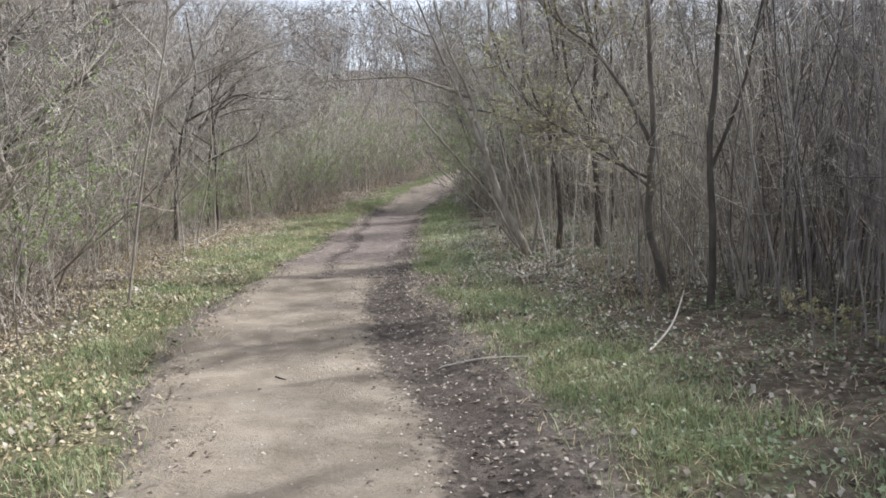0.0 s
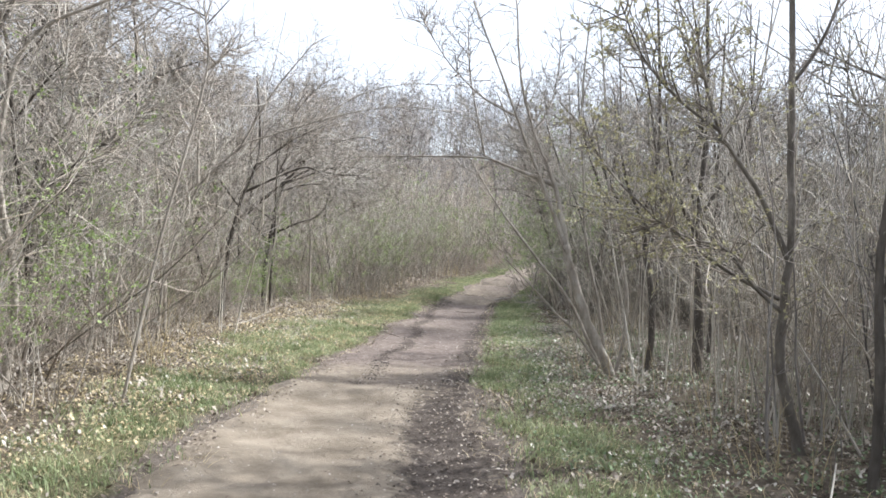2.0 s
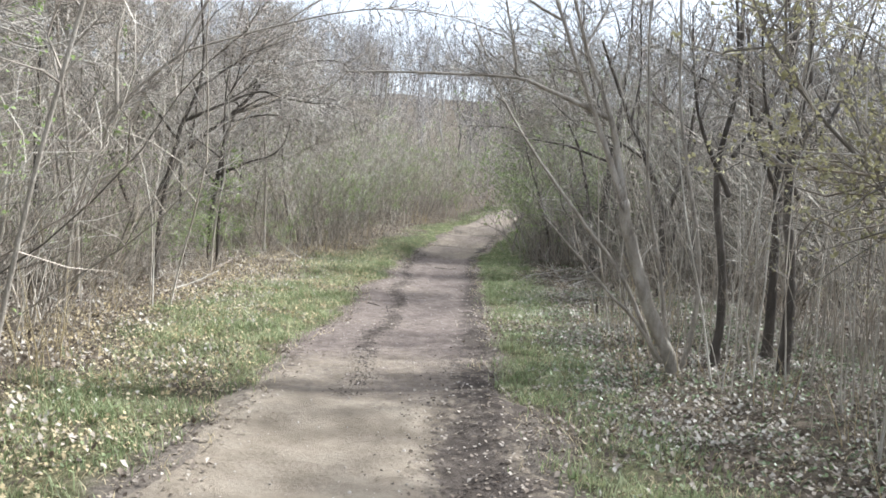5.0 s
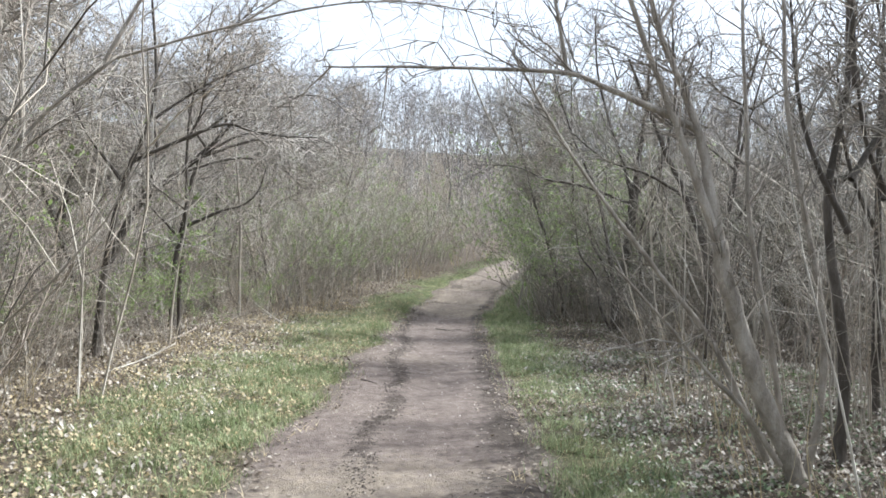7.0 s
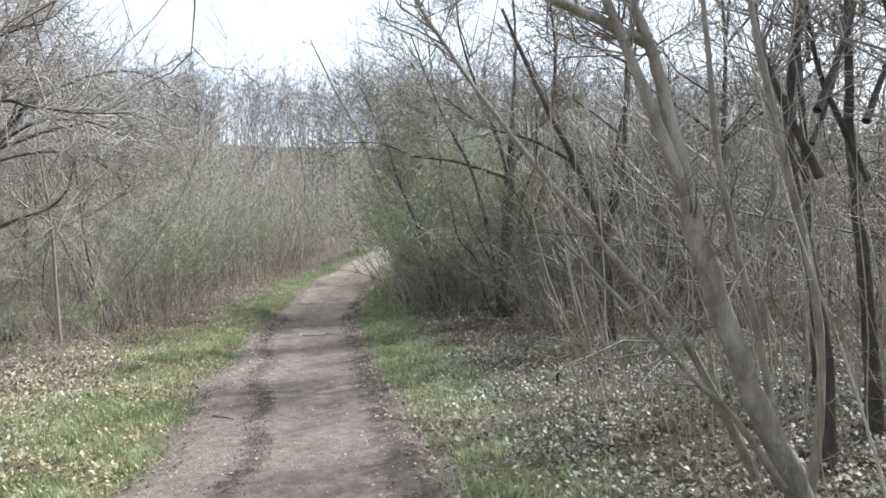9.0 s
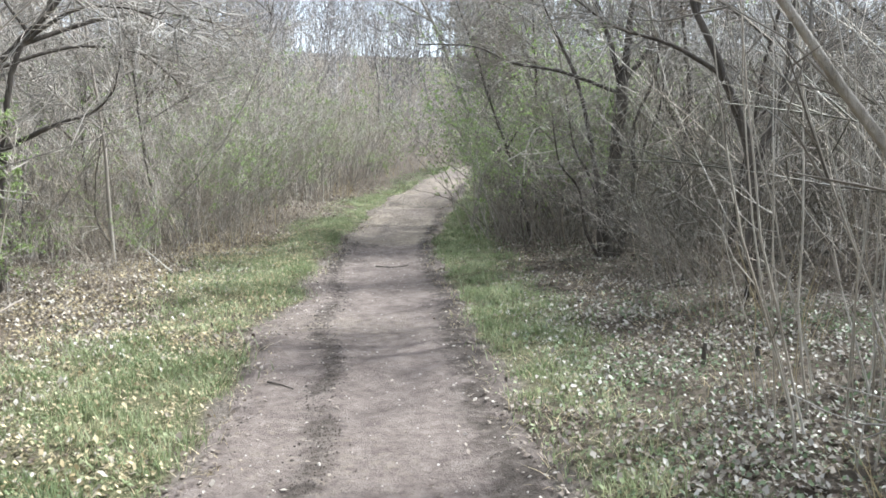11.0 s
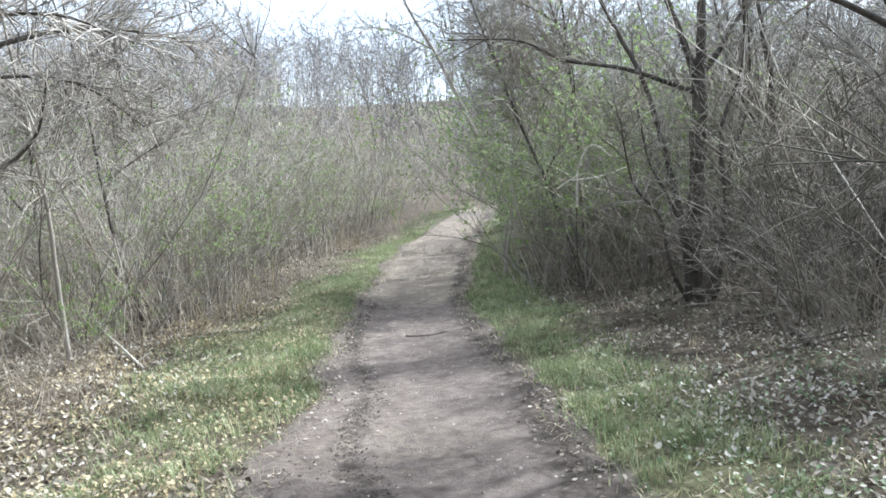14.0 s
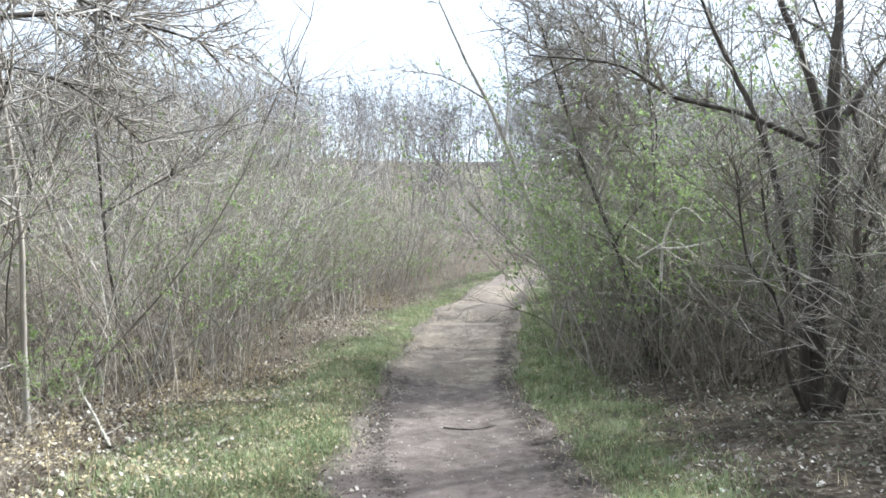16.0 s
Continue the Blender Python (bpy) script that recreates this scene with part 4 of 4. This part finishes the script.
def stuff(name, label, category, verts, faces, mat):
    me = bpy.data.meshes.new(name)
    n, k = len(verts), faces.shape[1]
    me.vertices.add(n)
    me.vertices.foreach_set("co", verts.ravel())
    me.loops.add(faces.size)
    me.loops.foreach_set("vertex_index", faces.ravel())
    me.polygons.add(len(faces))
    me.polygons.foreach_set("loop_start", np.arange(len(faces)) * k)
    me.update(calc_edges=True)
    me.materials.append(mat)
    return tagged(new(name, me), label, category, kind="stuff")


def leaf_cover(name, label, category, rg, x, y, size, tilt, mat, lift=0.006, curl=0.25):
    n = len(x)
    z = standing(x, y) + lift * rg.random(n) * 2 + 0.004
    an, s = rg.uniform(0, 6.283, n), size * rg.uniform(0.5, 1.3, n)
    d = np.stack([np.cos(an), np.sin(an), rg.normal(0, tilt, n)], 1)
    e = np.stack([-np.sin(an), np.cos(an), rg.normal(0, tilt, n)], 1)
    at = np.stack([x, y, z + np.abs(d[:, 2]) * s * 0.5], 1)
    w, up = s * rg.uniform(0.3, 0.45, n), np.stack([0 * s, 0 * s, s * rg.uniform(0.0, curl, n)], 1)
    v = np.stack([at - d * s[:, None] * 0.5, at + e * w[:, None] + up, at + d * s[:, None] * 0.5, at - e * w[:, None] + up], 1).reshape(-1, 3)
    i = np.arange(n)[:, None] * 4
    f = np.concatenate([i + np.array([[0, 1, 2]]), i + np.array([[0, 2, 3]])])
    return stuff(name, label, category, v, f, mat)


def blade_cover(name, label, category, rg, x, y, tall, wide, lean, mat):
    n = len(x)
    z = standing(x, y) - 0.01
    an, h = rg.uniform(0, 6.283, n), tall * rg.uniform(0.4, 1.3, n) * (1 + 0.45 * wobble(x, y, 4.7, 3))
    side = np.stack([np.cos(an), np.sin(an), 0 * an], 1) * (wide * rg.uniform(0.6, 1.3, n))[:, None]
    fall = np.stack([-np.sin(an), np.cos(an), 0 * an], 1) * (h * lean * rg.uniform(0.2, 1.4, n))[:, None]
    at = np.stack([x, y, z], 1)
    rise = np.stack([0 * h, 0 * h, h], 1)
    v = np.stack([at - side, at + side, at + fall * 0.35 + rise * 0.6 + side * 0.7, at + fall * 0.35 + rise * 0.6 - side * 0.7, at + fall + rise], 1).reshape(-1, 3)
    i = np.arange(n)[:, None] * 5
    f = np.concatenate([i + np.array([[0, 1, 2]]), i + np.array([[0, 2, 3]]), i + np.array([[3, 2, 4]])])
    return stuff(name, label, category, v, f, mat)


rg = np.random.default_rng(7)


def beside(x, y):
    a, b = edges(y)
    stray = 0.06 + 0.12 * (wobble(x, y, 4.3, 2) + wobble(x, y, 1.7, 5))
    return (x < a + stray) | (x > b - stray)


def verge(x, y):
    return np.clip(grassy(x, y) * (0.55 + 0.55 * wobble(x, y, 3.1, 8) + 0.4 * wobble(x, y, 7.3, 2) + 0.25 * wobble(x, y, 0.9, 1)) * 1.6 * (1 - 0.93 * worn(x, y)), 0, 1) * beside(x, y)


def woods(x, y):
    a, b = edges(y)
    return np.clip(0.45 + 0.45 * wobble(x, y, 1.4, 3) - 0.5 * grassy(x, y), 0.03, 1) * ((x < a - 0.1) | (x > b + 0.05)) * np.where((x > 0) & (y < 9), 0.4, np.where((x > along(RIGHT, y)) & (y > 16.5), 0.5, 1.0))


def bleached(x, y):
    """Where pale leaves lie thick: the open floor under the leaning tree, thinner elsewhere."""
    a, b = edges(y)
    right = np.clip((x - b - 0.25) / 0.6, 0, 1) * np.clip((y - 7) / 4, 0.05, 1) * np.clip((21 - y) / 3, 0.15, 1)
    left = 0.6 * np.clip((a - 0.6 - x) / 0.6, 0, 1) * np.clip((y - 4) / 4, 0.3, 1)
    return np.maximum(right, left) * np.clip(0.5 + 0.7 * wobble(x, y, 1.7, 4) + 0.3 * wobble(x, y, 5, 2), 0, 1)


def rut_litter(x, y):
    return np.clip(damp(x, y) * 0.9, 0, 1) * np.where(y < 12.5, 1.0, 0.12)


def herbs(x, y):
    return np.clip((x - along(RIGHT, y) - 0.3) / 0.5, 0, 1) * np.clip((y - 9) / 3, 0.75, 1) * np.clip((20 - y) / 3, 0.2, 1) * np.clip(0.5 + 0.5 * wobble(x, y, 1.5, 9), 0, 1)


blade_cover("grass", "short fresh green grass along the path", "grass", rg, *field(rg, 105000, (-3.6, 7), (2.5, 37), verge), 0.078, 0.004, 0.8, M_GRASS)
blade_cover("dry_grass", "pale dry grass blades lying in the verge", "grass", rg, *field(rg, 48000, (-3.8, 6), (2.5, 34), lambda x, y: np.clip(verge(x, y) * 0.7 + 0.22 * beside(x, y) * (x < along(THICKET_RIGHT, y)), 0, 1)), 0.05, 0.003, 2.8, M_STRAW)
leaf_cover("leaf_litter", "dry brown and beige fallen leaves covering the woodland floor", "leaves", rg, *field(rg, 70000, (-6, 8), (2.5, 34), woods), 0.040, 0.5, M_LITTER)
leaf_cover("bleached_leaves", "pale bleached fallen leaves scattered on the woodland floor", "leaves", rg, *field(rg, 34000, (-5, 7), (4, 24), bleached), 0.035, 0.5, M_PALE, 0.015)
leaf_cover("pale_leaf_scraps", "pale dry leaf scraps and straw in the sunny verge", "leaves", rg, *field(rg, 19000, (-3.6, 1.5), (2.5, 26), lambda x, y: np.clip((edges(y)[0] - 0.1 - x) / 0.3, 0, 1) * np.clip(0.4 + 0.5 * wobble(x, y, 1.9, 13), 0.05, 1) * (x > along(THICKET_LEFT, y) - 0.6)), 0.028, 0.5, M_STRAW, 0.03)
leaf_cover("rut_leaves", "fallen leaf scraps in the rut and along the path edges", "leaves", rg, *field(rg, 2400, (-1.6, 4), (3, 26), rut_litter), 0.032, 0.25, M_LITTER)
leaf_cover("ground_herbs", "low pale green leaves on the ground under the trees", "plants", rg, *field(rg, 22000, (1, 6), (4, 26), herbs), 0.03, 0.45, M_HERB, 0.025)
leaf_cover("verge_weeds", "small broad weed leaves among the grass", "plants", rg, *field(rg, 12000, (-3.4, 4), (3, 30), lambda x, y: verge(x, y) * 0.6), 0.03, 0.4, M_GRASS, 0.012)


def clods():
    """Crumbs of earth along the seam and the rut."""
    r2 = random.Random(3)
    b = Build()
    for _ in range(6500):
        y = r2.uniform(4, 25)
        a, c = edges(y)
        u = float(np.interp(y, (13, 17, 20, 22), (0.36, 0.30, 0.2, 0.07))) + 0.05 * float(wobble(0.0, y, 1.2)) + r2.gauss(0, 0.045) if y > 11.5 and r2.random() < 0.75 else (r2.gauss(0.84, 0.12) if y < 13 else r2.choice((0.02, 0.98)) + r2.gauss(0, 0.05))
        x = float(a + (c - a) * u)
        s = r2.uniform(0.004, 0.013) * (1.7 if r2.random() < 0.12 else 1)
        z = float(standing(x, y)) - s * 0.2
        base = len(b.v)
        for dx, dy, dz in ((1, 0, 0), (0, 1, 0), (-1, 0, 0), (0, -1, 0), (0.2, 0.1, 0.8), (0, 0, -0.6)):
            b.v.append((x + dx * s * r2.uniform(0.7, 1.3), y + dy * s * r2.uniform(0.7, 1.3), z + dz * s))
        for q in range(4):
            b.f += [(base + q, base + (q + 1) % 4, base + 4), (base + (q + 1) % 4, base + q, base + 5)]
    tagged(new("earth_crumbs", b.mesh("earth_crumbs", M_CRUMB, False)), "dark crumbs of earth along the ruts", "soil", kind="stuff")


clods()


def pebbles():
    """Small stones trodden into the path."""
    r2 = random.Random(8)
    b = Build()
    for _ in range(1500):
        y = 4 + 24 * r2.random() ** 1.2
        a, c = edges(y)
        x = float(a + (c - a) * r2.uniform(0.04, 0.96))
        s = r2.uniform(0.004, 0.011) * (1.6 if r2.random() < 0.06 else 1)
        z = float(standing(x, y)) + s * 0.05
        base, turn = len(b.v), r2.uniform(0, 6.283)
        for k in range(5):
            an = turn + k * 1.2566
            b.v.append((x + math.cos(an) * s * r2.uniform(0.7, 1.3), y + math.sin(an) * s * r2.uniform(0.7, 1.3), z - s * 0.3))
        for k in range(5):
            an = turn + k * 1.2566 + 0.3
            b.v.append((x + math.cos(an) * s * 0.6, y + math.sin(an) * s * 0.6, z + s * r2.uniform(0.35, 0.6)))
        for k in range(5):
            q = (k + 1) % 5
            b.f.append((base + k, base + q, base + 5 + q, base + 5 + k))
        b.f.append(tuple(base + 5 + k for k in range(5)))
    tagged(new("pebbles", b.mesh("pebbles", M_STONE)), "small grey-brown pebbles trodden into the path", "pebbles", kind="stuff")


pebbles()
leaf_cover("path_scraps", "few dry leaf scraps lying on the trodden path", "leaves", rg, *field(rg, 700, (-1.6, 4), (3, 28), lambda x, y: 0.1 * ((x > edges(y)[0]) & (x < edges(y)[1]))), 0.03, 0.2, M_LITTER)
# a thin scatter of leaves and straw where grass gives way to bare earth
leaf_cover("edge_scraps", "dry leaf scraps along both edges of the path", "leaves", rg, *field(rg, 5200, (-2.2, 4.5), (3, 30), lambda x, y: np.exp(-(np.minimum(np.abs(x - edges(y)[0]), np.abs(x - edges(y)[1])) / 0.16) ** 2) * np.clip(0.5 + 0.6 * wobble(x, y, 2.7, 11), 0.1, 1)), 0.034, 0.3, M_LITTER)


# ---- loose wood ----
def stick(label, points, r, mat, seed, name="stick", forks=2):
    rg2 = random.Random(seed)
    x, y = points[0][0], points[0][1]
    z = float(standing(x, y))
    ob = thing(name, x, y, z, label, name.replace("_", " "))
    pts = [(p[0], p[1], float(standing(p[0], p[1])) + r * 0.8 + (p[2] if len(p) > 2 else 0)) for p in points]
    line = [p - Vector((x, y, z)) for p in smooth_line(pts, 4)]
    b = Build()
    b.tube(line, taper(r, r * 0.45, len(line)), 6)
    part("shaft", b, mat, ob)
    for _ in range(forks):
        i = rg2.randrange(2, len(line) - 1)
        t = Build()
        an = rg2.uniform(0, 6.283)
        t.tube(limb_line(rg2, line[i], (math.cos(an), math.sin(an), 0.25), r * 14, 3, 0.1), taper(r * 0.5, r * 0.2, 4), 4)
        part("side_twig", t, mat, ob)
    return ob


stick("pale bare stick leaning over dead leaves", ((2.29, 6.68), (2.6, 7.05, 0.03), (2.83, 7.38, 0.08), (3.1, 7.8, 0.2)), 0.011, M_BLEACHED, 1)
stick("long pale stick lying in the leaf litter", ((-1.45, 21.81), (-1.75, 22.6, 0.05), (-2.16, 23.6, 0.12), (-2.4, 24.3, 0.2)), 0.014, M_BLEACHED, 2)
stick("small dark twig lying on the path", ((-0.12, 16.41), (-0.02, 16.36), (0.06, 16.27)), 0.008, M_DARK, 3, forks=1)
stick("dark twig lying across the path", ((1.35, 22.1), (1.6, 22.02), (1.85, 22.12)), 0.009, M_DARK, 4, forks=1)
stick("reddish fallen branch at the thicket's foot", ((-3.1, 18.2), (-2.7, 18.6, 0.08), (-2.45, 18.9, 0.2)), 0.016, M_RED, 5)
stick("fallen mossy branch on the woodland floor", ((4.71, 19.96), (4.45, 19.4), (4.18, 18.82)), 0.03, M_DARK, 6)
stick("pale stick lying at the edge of the grass", ((-2.9, 16.4), (-2.6, 16.7, 0.08), (-2.3, 16.9, 0.22)), 0.011, M_BLEACHED, 7)
stick("thin dark twig lying on the pale path", ((-0.55, 6.9), (-0.5, 6.82), (-0.47, 6.78)), 0.007, M_DARK, 8, forks=0)
stick("thin pale twig across the dark rut", ((0.7, 6.9), (1.0, 6.75, 0.02), (1.35, 6.72, 0.02)), 0.006, M_BLEACHED, 9, forks=1)


def bleached_arch():
    """A broken white branch hooked in the shrub."""
    ob = thing("broken_branch", 4.2, 22.9, float(lie(4.2, 22.9)), "bleached broken branch hooked among green shrub twigs", "branch")
    o = Vector((4.2, 22.9, float(lie(4.2, 22.9))))
    for pts, r0 in ((on(22.9, (3.88, 1.25), (3.92, 1.67), (4.05, 1.97), (4.2, 2.03), (4.41, 1.86)), 0.016), (on(22.88, (3.83, 1.6), (4.2, 1.62), (4.61, 1.72)), 0.013), (on(22.86, (3.6, 1.5), (4.0, 1.68), (4.3, 1.5)), 0.01)):
        b = Build()
        line = [p - o for p in smooth_line(pts, 4)]
        b.tube(line, taper(r0, r0 * 0.5, len(line)), 6)
        part("limb", b, M_BLEACHED, ob)
    b = Build()
    line = [p - o for p in smooth_line(on(22.9, (3.95, -0.05), (3.84, 0.6), (3.88, 1.3)), 4)]
    b.tube(line, taper(0.009, 0.006, len(line)), 6)
    part("stem", b, M_DARK, ob, "dark thin supporting stem")


bleached_arch()


def stump(x, y, h, r, label):
    ob = thing("stump", x, y, float(lie(x, y)), label, "stump")
    b = Build()
    b.tube([(0, 0, -0.06), (0.005, 0, 0.03), (0.01, 0.01, h * 0.6), (0.02, 0.01, h)], [r * 1.5, r * 1.1, r, r * 0.9], 9, cap=False)
    part("bark", b, M_DARK, ob)
    t = Build()
    t.tube([(0.02, 0.01, h - 0.012), (0.022, 0.012, h + 0.003)], [r * 0.88, r * 0.8], 9)
    part("cut_face", t, M_BLEACHED, ob, "pale cut wood")


stump(3.13, 16.09, 0.17, 0.017, "thin dark cut stump among pale dead leaves")
stump(3.58, 16.08, 0.11, 0.02, "short dark cut stump beside the thicket")


for k, (x, y, sc) in enumerate(((3.8, 5.7, 0.45), (4.2, 6.2, 0.6), (4.6, 5.7, 0.55), (4.0, 6.8, 0.4))):
    if k == 0:
        sprout = shrub(shrub_kind(random.Random(9), "yellow_green_shoots", "low shoots with yellow-green leaves on dark soil", 6, 1.2, M_TWIG, 0.5, 0.3, M_CATKIN, 0.06, r=0.006, twig_count=6), x, y, pose(x, y, float(lie(x, y))), 1)
        sprout.scale = (sc, sc, sc)
    else:
        copy_thing(sprout, pose(x, y, float(lie(x, y)), 0, 0, 70 * k)).scale = (sc, sc, sc)
